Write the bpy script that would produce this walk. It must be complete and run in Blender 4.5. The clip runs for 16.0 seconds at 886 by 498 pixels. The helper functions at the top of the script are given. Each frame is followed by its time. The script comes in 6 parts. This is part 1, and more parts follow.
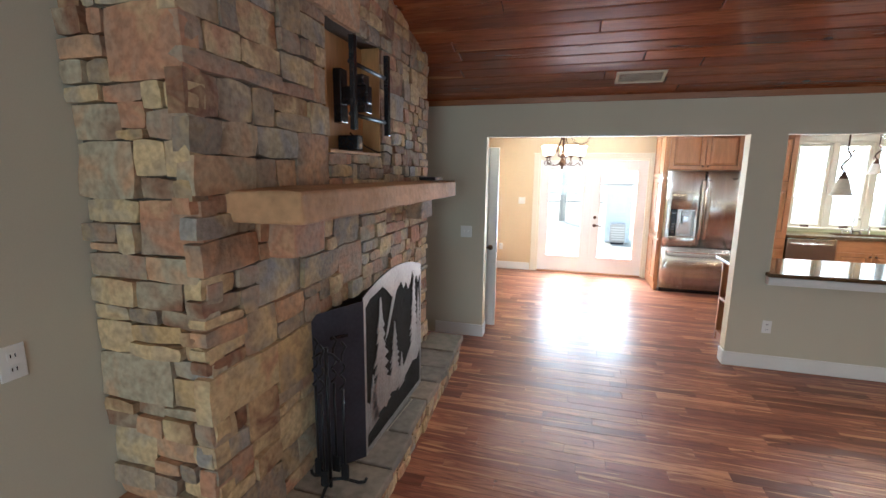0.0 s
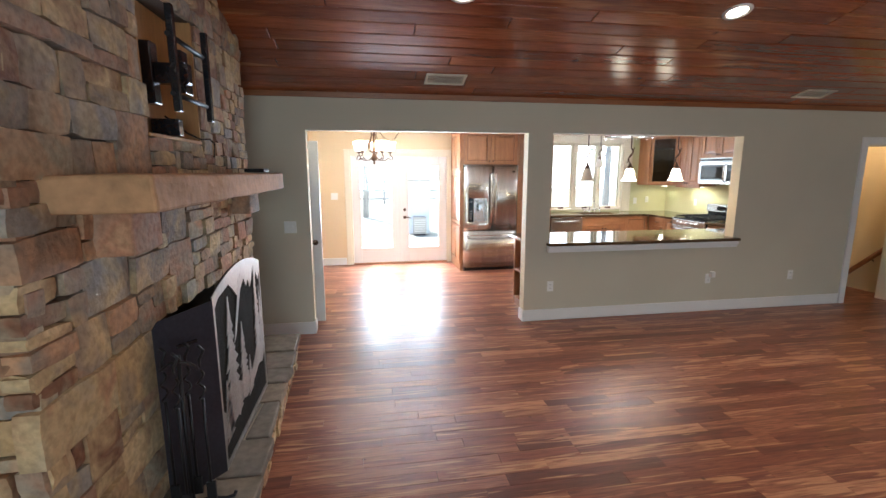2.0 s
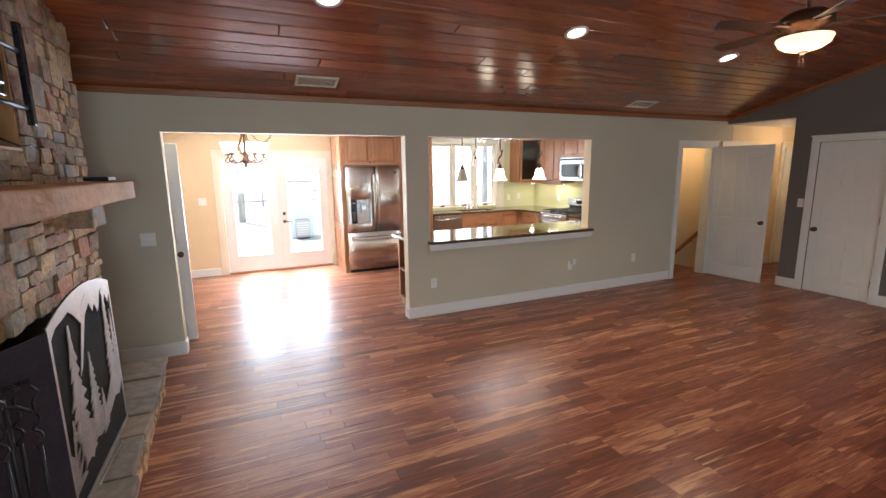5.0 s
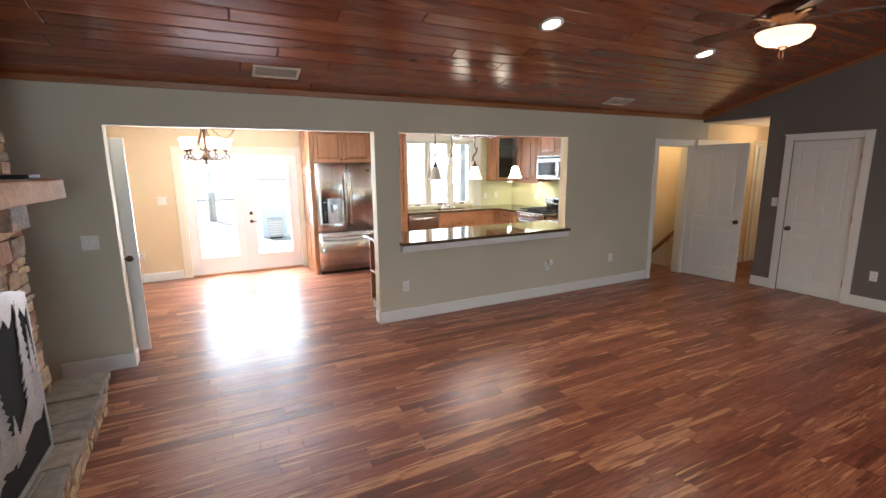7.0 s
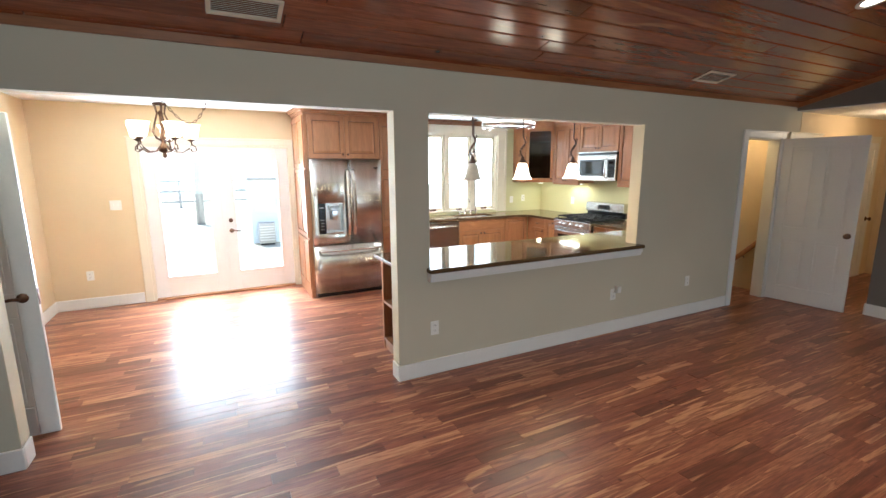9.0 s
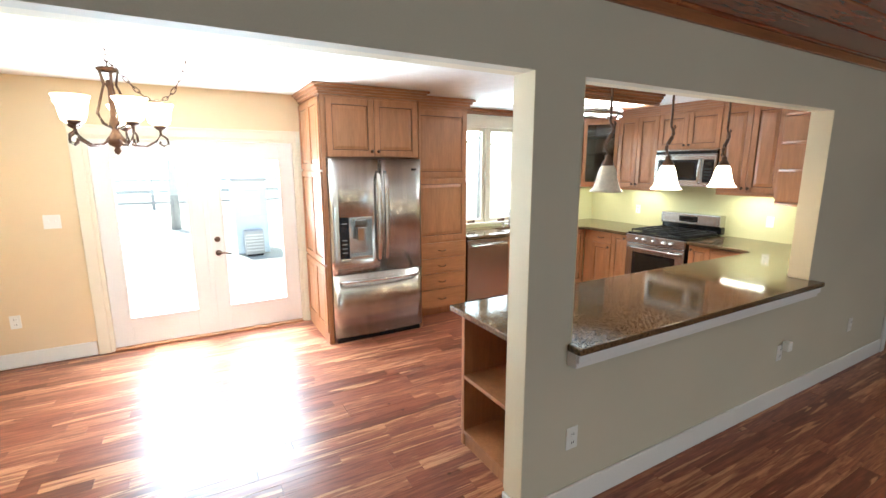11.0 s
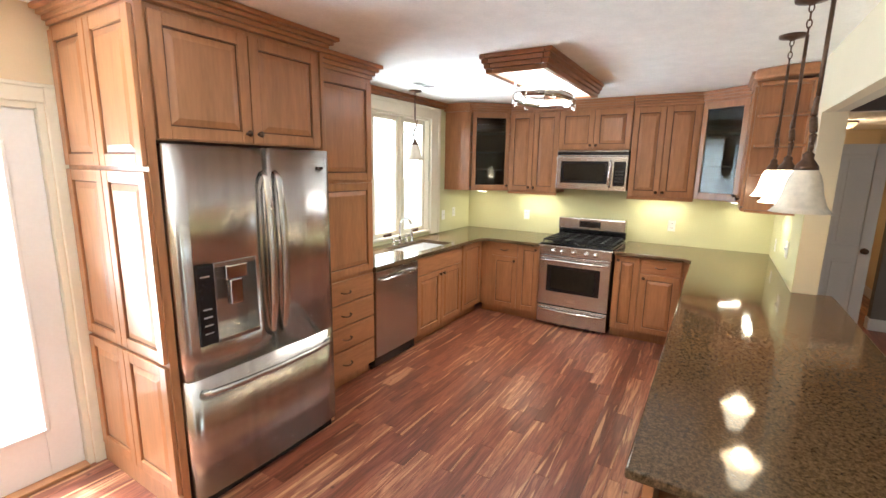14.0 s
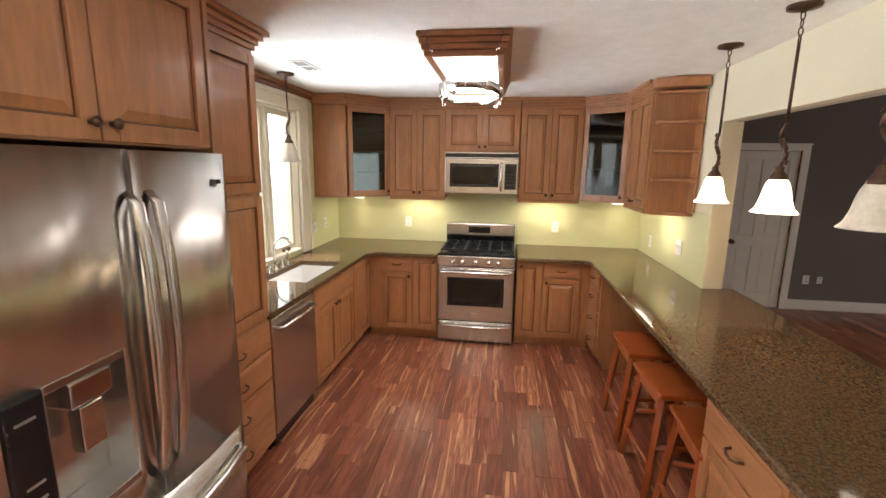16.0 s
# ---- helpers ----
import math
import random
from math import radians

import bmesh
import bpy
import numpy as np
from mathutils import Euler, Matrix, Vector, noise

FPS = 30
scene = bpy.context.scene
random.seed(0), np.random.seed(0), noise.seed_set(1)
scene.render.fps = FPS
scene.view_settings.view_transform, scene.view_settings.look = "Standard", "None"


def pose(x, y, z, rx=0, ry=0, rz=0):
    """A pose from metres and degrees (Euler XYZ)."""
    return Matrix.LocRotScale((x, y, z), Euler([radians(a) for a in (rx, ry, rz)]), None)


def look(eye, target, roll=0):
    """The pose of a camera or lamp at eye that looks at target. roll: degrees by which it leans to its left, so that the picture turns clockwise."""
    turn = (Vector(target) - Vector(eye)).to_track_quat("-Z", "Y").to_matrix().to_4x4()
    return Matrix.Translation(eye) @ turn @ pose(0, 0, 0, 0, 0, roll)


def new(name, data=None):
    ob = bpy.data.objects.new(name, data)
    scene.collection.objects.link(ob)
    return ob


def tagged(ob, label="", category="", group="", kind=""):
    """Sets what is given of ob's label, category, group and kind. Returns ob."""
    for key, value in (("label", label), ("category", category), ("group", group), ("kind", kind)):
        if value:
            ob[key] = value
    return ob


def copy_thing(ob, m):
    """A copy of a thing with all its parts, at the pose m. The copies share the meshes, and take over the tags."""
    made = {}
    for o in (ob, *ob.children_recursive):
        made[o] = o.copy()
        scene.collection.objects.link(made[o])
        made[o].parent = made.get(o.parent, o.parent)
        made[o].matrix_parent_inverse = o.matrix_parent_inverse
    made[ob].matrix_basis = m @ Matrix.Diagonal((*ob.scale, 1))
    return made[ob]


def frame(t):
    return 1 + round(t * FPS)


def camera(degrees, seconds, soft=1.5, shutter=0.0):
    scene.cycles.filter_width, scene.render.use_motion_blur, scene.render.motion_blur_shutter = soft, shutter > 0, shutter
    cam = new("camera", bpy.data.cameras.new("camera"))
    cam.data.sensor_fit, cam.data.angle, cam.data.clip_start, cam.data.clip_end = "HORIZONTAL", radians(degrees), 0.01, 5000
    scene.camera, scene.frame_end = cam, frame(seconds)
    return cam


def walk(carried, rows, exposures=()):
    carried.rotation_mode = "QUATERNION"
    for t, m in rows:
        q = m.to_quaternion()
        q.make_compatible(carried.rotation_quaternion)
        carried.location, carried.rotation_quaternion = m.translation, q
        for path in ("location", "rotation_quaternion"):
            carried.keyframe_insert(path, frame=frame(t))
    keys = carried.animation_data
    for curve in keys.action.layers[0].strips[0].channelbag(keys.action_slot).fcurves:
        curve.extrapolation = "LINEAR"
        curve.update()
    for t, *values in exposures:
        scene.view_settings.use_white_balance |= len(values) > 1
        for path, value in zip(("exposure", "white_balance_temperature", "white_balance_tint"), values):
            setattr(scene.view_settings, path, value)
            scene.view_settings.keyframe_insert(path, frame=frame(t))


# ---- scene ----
cam = camera(90.0, 16.0)
# seconds, x, y, z, yaw, pitch, roll
ROWS = [
    (0.0, -0.028, -0.007, 1.759, 16.13, -9.95, -0.61),
    (0.5, -0.134, -0.075, 1.721, 9.19, -9.92, -0.41),
    (1.0, -0.222, -0.148, 1.706, 2.05, -9.96, -0.40),
    (1.5, -0.280, -0.158, 1.693, -4.53, -9.85, -0.14),
    (2.0, -0.286, -0.154, 1.691, -9.56, -9.87, 0.04),
    (2.5, -0.283, -0.168, 1.696, -13.13, -9.87, 0.06),
    (3.0, -0.288, -0.180, 1.697, -15.99, -9.81, 0.12),
    (3.5, -0.283, -0.189, 1.707, -18.31, -9.86, 0.44),
    (4.0, -0.271, -0.200, 1.723, -20.42, -10.08, 0.86),
    (4.5, -0.253, -0.214, 1.728, -22.30, -10.17, 0.87),
    (5.0, -0.235, -0.238, 1.732, -24.05, -10.18, 0.78),
    (7.5, 0.017, 0.078, 1.731, -26.70, -10.48, 0.56),
    (8.0, 0.118, 0.459, 1.724, -26.71, -10.44, 0.49),
    (8.5, 0.202, 0.908, 1.713, -26.64, -10.47, 0.39),
    (9.0, 0.241, 1.376, 1.692, -26.90, -10.38, 0.29),
    (9.5, 0.253, 1.814, 1.684, -27.14, -10.28, 0.23),
    (10.0, 0.239, 2.244, 1.700, -27.25, -10.35, 0.18),
    (12.5, 0.192, 4.168, 1.735, -40.19, -10.75, -0.02),
    (13.0, 0.218, 4.493, 1.724, -46.38, -10.70, -0.09),
    (13.5, 0.243, 4.821, 1.716, -52.50, -10.63, -0.51),
    (14.0, 0.285, 5.145, 1.724, -58.37, -10.61, -0.91),
    (14.5, 0.333, 5.466, 1.726, -64.82, -10.57, -1.06),
    (15.0, 0.434, 5.735, 1.718, -71.46, -10.50, -1.06),
    (15.5, 0.562, 5.949, 1.736, -77.47, -10.63, -0.97),
    (16.0, 0.658, 6.115, 1.767, -82.21, -10.57, -0.86),
]
EXPOSURE = [(0.0, 1.08, 5550, 9), (5.0, 1.14, 5850, 14), (10.0, 1.18, 5600, 6), (12.5, 1.13, 5800, 5), (13.5, 1.0, 5900, 8), (16.0, 0.54, 6450, 14)]
walk(cam, [(t, pose(x, y, z, 90 + pitch, roll, yaw)) for t, x, y, z, yaw, pitch, roll in ROWS], EXPOSURE)

# ---------------------------------------------------------------- world and large lights
SUN_EL, SUN_AZ = 64.0, 16.0            # the sun stands high over the garden side (+y), turned towards -x
world = bpy.data.worlds.new("world")
scene.world = world
world.use_nodes = True
wn = world.node_tree.nodes
sky = wn.new("ShaderNodeTexSky")
sky.sky_type = "NISHITA"
sky.sun_disc = False
sky.sun_elevation = radians(SUN_EL)
sky.sun_rotation = radians(-SUN_AZ)
world.node_tree.links.new(sky.outputs[0], wn["Background"].inputs[0])
wn["Background"].inputs[1].default_value = 0.15


def lamp(kind, name, m, energy, color=(1, 1, 1), **values):
    data = bpy.data.lights.new(name, kind)
    data.energy, data.color = energy, color
    if kind == "AREA":
        data.shape, data.size, data.size_y = "RECTANGLE", values["size"], values["size_y"]
        data.spread = radians(values.get("spread", 180))
    if kind == "SUN":
        data.angle = radians(0.5)
    if kind in ("POINT", "SPOT"):
        data.shadow_soft_size = values["radius"]
    if kind == "SPOT":
        data.spot_size, data.spot_blend = radians(values["cone"]), 0.6
    ob = new(name, data)
    ob.matrix_world = m
    return ob


d = Vector((-math.sin(radians(SUN_AZ)) * math.cos(radians(SUN_EL)), math.cos(radians(SUN_AZ)) * math.cos(radians(SUN_EL)), math.sin(radians(SUN_EL))))
lamp("SUN", "sun", look(d * 50, (0, 0, 0)), 5.0, (1.0, 0.95, 0.86))
DAY = (0.84, 0.95, 1.0)
WARM = (1.0, 0.74, 0.46)
# daylight in the window openings
lamp("AREA", "daylight_french_doors", look((0.3, 8.03, 1.1), (0.3, 7.5, 0.0)), 42, DAY, size=1.5, size_y=1.5, spread=90)
# light thrown up by the sunlit patio
lamp("AREA", "patio_bounce", look((0.3, 8.02, 1.1), (0.2, 5.0, 3.6)), 72, DAY, size=1.5, size_y=1.5, spread=115)
lamp("AREA", "daylight_kitchen_window", look((3.95, 8.07, 1.6), (3.95, 5.0, 3.4)), 20, DAY, size=1.4, size_y=1.2, spread=84)
lamp("AREA", "daylight_south_window", look((-0.1, -3.93, 1.5), (-0.1, 4.0, 1.2)), 40, (0.82, 0.98, 0.95), size=1.8, size_y=1.4)
lamp("AREA", "daylight_south_window_far", look((3.6, -3.93, 1.5), (3.6, 4.0, 1.2)), 17, DAY, size=1.8, size_y=1.4)


# ---------------------------------------------------------------- materials
def material(name, base, rough=0.6, metal=0.0, spec=0.5, dark=0.8, light=1.15, scale=3.0, fine=60.0, stretch=(1, 1, 1), bump=0.05, coat=0.0, rand=0.0, bump_scale=None):
    """A surface with large stains, fine grain and relief round a base colour."""
    m = bpy.data.materials.new(name)
    m.use_nodes = True
    nt = m.node_tree
    n, l = nt.nodes, nt.links
    p = n["Principled BSDF"]
    co = n.new("ShaderNodeTexCoord")
    mp = n.new("ShaderNodeMapping")
    mp.inputs["Scale"].default_value = stretch
    l.new(co.outputs["Object"], mp.inputs["Vector"])
    vec = mp.outputs[0]
    if rand:
        info = n.new("ShaderNodeObjectInfo")
        add = n.new("ShaderNodeVectorMath")
        mul = n.new("ShaderNodeVectorMath")
        mul.operation = "SCALE"
        mul.inputs["Scale"].default_value = 37.0
        cmb = n.new("ShaderNodeCombineXYZ")
        for i in range(3):
            l.new(info.outputs["Random"], cmb.inputs[i])
        l.new(cmb.outputs[0], mul.inputs[0])
        l.new(vec, add.inputs[0])
        l.new(mul.outputs[0], add.inputs[1])
        vec = add.outputs[0]
    big = n.new("ShaderNodeTexNoise")
    big.inputs["Scale"].default_value = scale
    big.inputs["Detail"].default_value = 4
    sm = n.new("ShaderNodeTexNoise")
    sm.inputs["Scale"].default_value = fine
    sm.inputs["Detail"].default_value = 5
    l.new(vec, big.inputs["Vector"])
    l.new(vec, sm.inputs["Vector"])
    mix = n.new("ShaderNodeMix")
    mix.data_type = "FLOAT"
    mix.inputs[0].default_value = 0.45
    l.new(big.outputs[0], mix.inputs[2])
    l.new(sm.outputs[0], mix.inputs[3])
    ramp = n.new("ShaderNodeValToRGB")
    e = ramp.color_ramp.elements
    e[0].position, e[1].position = 0.32, 0.68
    e[0].color = (*[c * dark for c in base], 1)
    e[1].color = (*[min(1, c * light) for c in base], 1)
    l.new(mix.outputs[0], ramp.inputs[0])
    l.new(ramp.outputs[0], p.inputs["Base Color"])
    p.inputs["Roughness"].default_value = rough
    p.inputs["Metallic"].default_value = metal
    p.inputs["Specular IOR Level"].default_value = spec
    p.inputs["Coat Weight"].default_value = coat
    p.inputs["Coat Roughness"].default_value = 0.12
    if bump:
        b = n.new("ShaderNodeBump")
        b.inputs["Strength"].default_value = bump
        b.inputs["Distance"].default_value = 0.01
        l.new(sm.outputs[0], b.inputs["Height"])
        l.new(b.outputs[0], p.inputs["Normal"])
    return m


def pieces_material(name, colours, rough, stretch, scale, fine, bump, attribute="", coat=0.0, streak=0.5, spec=0.5, sap=None):
    """Pieces that differ one from another: by the object's random number, or by a number on each face."""
    m = bpy.data.materials.new(name)
    m.use_nodes = True
    nt = m.node_tree
    n, l = nt.nodes, nt.links
    p = n["Principled BSDF"]
    if attribute:
        src = n.new("ShaderNodeAttribute")
        src.attribute_name = attribute
        rnd = src.outputs["Fac"]
        co = n.new("ShaderNodeTexCoord").outputs["Object"]
    else:
        rnd = n.new("ShaderNodeObjectInfo").outputs["Random"]
        co = n.new("ShaderNodeNewGeometry").outputs["Position"]
    mp = n.new("ShaderNodeMapping")
    mp.inputs["Scale"].default_value = stretch
    l.new(co, mp.inputs["Vector"])
    cmb = n.new("ShaderNodeCombineXYZ")
    for i in range(3):
        l.new(rnd, cmb.inputs[i])
    sc = n.new("ShaderNodeVectorMath")
    sc.operation = "SCALE"
    sc.inputs["Scale"].default_value = 41.0
    l.new(cmb.outputs[0], sc.inputs[0])
    add = n.new("ShaderNodeVectorMath")
    l.new(mp.outputs[0], add.inputs[0])
    l.new(sc.outputs[0], add.inputs[1])
    big = n.new("ShaderNodeTexNoise")
    big.inputs["Scale"].default_value = scale
    big.inputs["Detail"].default_value = 3
    big.inputs["Distortion"].default_value = 0.6
    sm = n.new("ShaderNodeTexNoise")
    sm.inputs["Scale"].default_value = fine
    sm.inputs["Detail"].default_value = 6
    l.new(add.outputs[0], big.inputs["Vector"])
    l.new(add.outputs[0], sm.inputs["Vector"])
    a = n.new("ShaderNodeMath")
    a.operation = "MULTIPLY_ADD"
    a.inputs[1].default_value = streak
    l.new(big.outputs[0], a.inputs[0])
    l.new(rnd, a.inputs[2])
    b2 = n.new("ShaderNodeMath")
    b2.operation = "SUBTRACT"
    b2.inputs[1].default_value = streak * 0.5
    l.new(a.outputs[0], b2.inputs[0])
    ramp = n.new("ShaderNodeValToRGB")
    el = ramp.color_ramp.elements
    while len(el) < len(colours):
        el.new(0.5)
    for i, c in enumerate(colours):
        el[i].position = i / (len(colours) - 1)
        el[i].color = (*c, 1)
    l.new(b2.outputs[0], ramp.inputs[0])
    mul = n.new("ShaderNodeMix")
    mul.data_type = "RGBA"
    mul.blend_type = "MULTIPLY"
    mul.inputs[0].default_value = 0.55
    r2 = n.new("ShaderNodeValToRGB")
    r2.color_ramp.elements[0].position, r2.color_ramp.elements[1].position = 0.33, 0.62
    r2.color_ramp.elements[0].color = (0.45, 0.42, 0.4, 1)
    l.new(sm.outputs[0], r2.inputs[0])
    body = ramp.outputs[0]
    if sap:
        # pale sapwood running along the edge of some pieces, and small dark knots
        st = n.new("ShaderNodeMapping")
        st.inputs["Scale"].default_value = sap["stretch"]
        l.new(add.outputs[0], st.inputs["Vector"])
        sn = n.new("ShaderNodeTexNoise")
        sn.inputs["Scale"].default_value = 1.0
        sn.inputs["Detail"].default_value = 2
        sn.inputs["Distortion"].default_value = 0.8
        l.new(st.outputs[0], sn.inputs["Vector"])
        sr = n.new("ShaderNodeValToRGB")
        sr.color_ramp.elements[0].position, sr.color_ramp.elements[1].position = sap["from"], sap["from"] + 0.05
        l.new(sn.outputs[0], sr.inputs[0])
        sm2 = n.new("ShaderNodeMix")
        sm2.data_type = "RGBA"
        sm2.inputs[7].default_value = (*sap["colour"], 1)
        l.new(sr.outputs[0], sm2.inputs[0])
        l.new(body, sm2.inputs[6])
        vo = n.new("ShaderNodeTexVoronoi")
        vo.inputs["Scale"].default_value = sap["knots"]
        l.new(co, vo.inputs["Vector"])
        kr = n.new("ShaderNodeValToRGB")
        kr.color_ramp.elements[0].position, kr.color_ramp.elements[1].position = 0.03, 0.09
        kr.color_ramp.elements[0].color = (0.25, 0.2, 0.18, 1)
        l.new(vo.outputs["Distance"], kr.inputs[0])
        km = n.new("ShaderNodeMix")
        km.data_type, km.blend_type = "RGBA", "MULTIPLY"
        km.inputs[0].default_value = 0.8
        l.new(sm2.outputs[2], km.inputs[6])
        l.new(kr.outputs[0], km.inputs[7])
        body = km.outputs[2]
    l.new(body, mul.inputs[6])
    l.new(r2.outputs[0], mul.inputs[7])
    l.new(mul.outputs[2], p.inputs["Base Color"])
    p.inputs["Roughness"].default_value = rough
    p.inputs["Specular IOR Level"].default_value = spec
    p.inputs["Coat Weight"].default_value = coat
    p.inputs["Coat Roughness"].default_value = 0.2
    bp = n.new("ShaderNodeBump")
    bp.inputs["Strength"].default_value = bump
    bp.inputs["Distance"].default_value = 0.01
    l.new(sm.outputs[0], bp.inputs["Height"])
    l.new(bp.outputs[0], p.inputs["Normal"])
    return m


def brushed(m, amount):
    """Gives a steel its brushed, streaked highlights."""
    p = m.node_tree.nodes["Principled BSDF"]
    p.inputs["Anisotropic"].default_value = amount
    p.inputs["Anisotropic Rotation"].default_value = 0.25
    return m


def glow(name, color, strength):
    m = bpy.data.materials.new(name)
    m.use_nodes = True
    p = m.node_tree.nodes["Principled BSDF"]
    p.inputs["Base Color"].default_value = (*color, 1)
    p.inputs["Emission Color"].default_value = (*color, 1)
    p.inputs["Emission Strength"].default_value = strength
    p.inputs["Roughness"].default_value = 0.35
    return m


def glass(name, rough=0.0, tint=(1, 1, 1)):
    m = bpy.data.materials.new(name)
    m.use_nodes = True
    nt = m.node_tree
    nt.nodes.remove(nt.nodes["Principled BSDF"])
    tr = nt.nodes.new("ShaderNodeBsdfTransparent")
    tr.inputs[0].default_value = (*tint, 1)
    gl = nt.nodes.new("ShaderNodeBsdfGlossy")
    gl.inputs["Roughness"].default_value = rough
    fr = nt.nodes.new("ShaderNodeLayerWeight")
    pw = nt.nodes.new("ShaderNodeMath")
    pw.operation = "POWER"
    pw.inputs[1].default_value = 5.0
    ad = nt.nodes.new("ShaderNodeMath")
    ad.operation = "MULTIPLY_ADD"
    ad.inputs[1].default_value, ad.inputs[2].default_value = 0.5, 0.03
    nt.links.new(fr.outputs["Facing"], pw.inputs[0])
    nt.links.new(pw.outputs[0], ad.inputs[0])
    mx = nt.nodes.new("ShaderNodeMixShader")
    nt.links.new(ad.outputs[0], mx.inputs[0])
    nt.links.new(tr.outputs[0], mx.inputs[1])
    nt.links.new(gl.outputs[0], mx.inputs[2])
    nt.links.new(mx.outputs[0], nt.nodes["Material Output"].inputs[0])
    return m


PLASTER = dict(rough=0.75, dark=0.95, light=1.04, scale=1.5, fine=180, bump=0.06)
M_WALL = material("greige_wall_paint", (0.56, 0.515, 0.402), **PLASTER)
M_TAN = material("tan_wall_paint", (0.72, 0.57, 0.36), **PLASTER)
M_TAUPE = material("taupe_wall_paint", (0.165, 0.145, 0.13), **PLASTER)
M_LIME = material("yellow_green_wall_paint", (0.62, 0.60, 0.35), **PLASTER)
M_CREAM = material("cream_wall_paint", (0.70, 0.62, 0.45), **PLASTER)
M_CEIL = material("textured_ceiling_paint", (0.84, 0.82, 0.77), rough=0.9, dark=0.92, light=1.05, scale=9, fine=70, bump=0.35)
M_WHITE = material("white_trim_paint", (0.78, 0.77, 0.74), rough=0.35, dark=0.96, light=1.03, bump=0.02)
M_CREAMTRIM = material("cream_trim_paint", (0.76, 0.70, 0.56), rough=0.4, dark=0.96, light=1.03, bump=0.02)
M_PLATE = material("white_plastic", (0.80, 0.79, 0.75), rough=0.3, dark=0.98, light=1.02, bump=0)
M_CAB = material("honey_maple_wood", (0.39, 0.172, 0.072), rough=0.38, dark=0.78, light=1.18, scale=2.2, fine=9, stretch=(7, 7, 0.9), bump=0.03, coat=0.25, rand=1)
M_CABH = material("honey_maple_wood_level", (0.39, 0.172, 0.072), rough=0.38, dark=0.78, light=1.18, scale=2.2, fine=9, stretch=(0.9, 7, 7), bump=0.03, coat=0.25, rand=1)
M_GLAZE = material("dark_glaze_groove", (0.13, 0.05, 0.02), rough=0.5, bump=0)
M_TRIMWOOD = material("stained_pine_trim", (0.30, 0.115, 0.04), rough=0.35, dark=0.7, light=1.2, scale=2, fine=10, stretch=(0.8, 9, 9), bump=0.04, coat=0.2)
M_STOOL = material("orange_stained_wood", (0.31, 0.070, 0.016), rough=0.3, dark=0.8, light=1.15, scale=2, fine=9, stretch=(7, 7, 1), bump=0.02, coat=0.4, rand=1)
M_STEEL = material("brushed_stainless_steel", (0.56, 0.535, 0.50), rough=0.24, metal=1.0, dark=0.86, light=1.1, scale=2.5, fine=1.6, stretch=(9, 9, 0.10), bump=0.17)
brushed(M_STEEL, 0.75)
M_STEELH = material("brushed_steel_level", (0.58, 0.57, 0.55), rough=0.26, metal=1.0, dark=0.93, light=1.05, scale=1.2, fine=14, stretch=(0.6, 60, 60), bump=0.015)
M_CHROME = material("chrome", (0.72, 0.71, 0.70), rough=0.1, metal=1.0, dark=0.98, light=1.02, bump=0)
M_BLACK = material("black_enamel", (0.012, 0.012, 0.014), rough=0.2, dark=0.8, light=1.3, bump=0)
M_IRON = material("wrought_iron_black", (0.02, 0.019, 0.02), rough=0.5, metal=0.6, dark=0.7, light=1.5, fine=90, bump=0.12)
M_BRONZE = material("oil_rubbed_bronze", (0.10, 0.055, 0.035), rough=0.4, metal=0.8, dark=0.6, light=1.6, fine=50, bump=0.08)
M_SHEET = material("dark_blue_grey_sheet_steel", (0.045, 0.046, 0.06), rough=0.42, metal=0.5, dark=0.75, light=1.25, scale=4, bump=0.05)
M_MESH = material("sooty_wire_mesh", (0.022, 0.018, 0.015), rough=0.9, metal=0.0, spec=0.1, dark=0.6, light=1.5, fine=300, bump=0.4)
# same steel as M_PEWTER, the dimmer light low on the screen put into its tone
M_FIR = material("shade_toned_cut_steel", (0.33, 0.30, 0.28), rough=0.45, metal=0.5, dark=0.6, light=1.4, scale=6, bump=0.08)
M_BLADE = material("dark_walnut_blade", (0.07, 0.025, 0.012), rough=0.35, scale=2, fine=9, stretch=(1, 8, 8), bump=0.03)
M_PEWTER = material("bare_cut_steel", (0.36, 0.34, 0.31), rough=0.4, metal=0.6, dark=0.75, light=1.2, scale=5, bump=0.05)
M_MORTAR = material("grey_brown_mortar", (0.10, 0.075, 0.055), rough=0.95, fine=120, bump=0.5)
M_PLY = material("raw_plywood", (0.48, 0.25, 0.09), rough=0.6, scale=2, fine=12, stretch=(8, 8, 1), bump=0.05)
M_DARKGLASS = material("dark_oven_glass", (0.02, 0.016, 0.012), spec=0.25, rough=0.08, dark=0.8, light=1.3, bump=0)
M_SINK = material("white_enamel_sink", (0.80, 0.80, 0.78), rough=0.15, dark=0.98, light=1.02, bump=0)
M_SUBFLOOR = material("dark_joint_under_planks", (0.06, 0.03, 0.02), rough=0.8)
M_GLASS = glass("window_glass")
M_CABGLASS = glass("cabinet_glass", 0.02, (0.55, 0.58, 0.56))
M_SHADE_LIT = glow("lit_alabaster_glass", (1.0, 0.70, 0.36), 0.8)
M_SHADE_BRIGHT = glow("bright_white_glass", (1.0, 0.84, 0.58), 4.0)
M_SHADE = material("unlit_alabaster_glass", (0.72, 0.63, 0.50), rough=0.3, dark=0.8, light=1.1, scale=12, bump=0.02)
M_PANEL = glow("fluorescent_panel", (1.0, 0.97, 0.90), 5.0)
M_BULB = glow("lamp_face", (1.0, 0.86, 0.66), 8.0)
M_STRIP = glow("under_cabinet_strip", (1.0, 0.93, 0.66), 6.0)
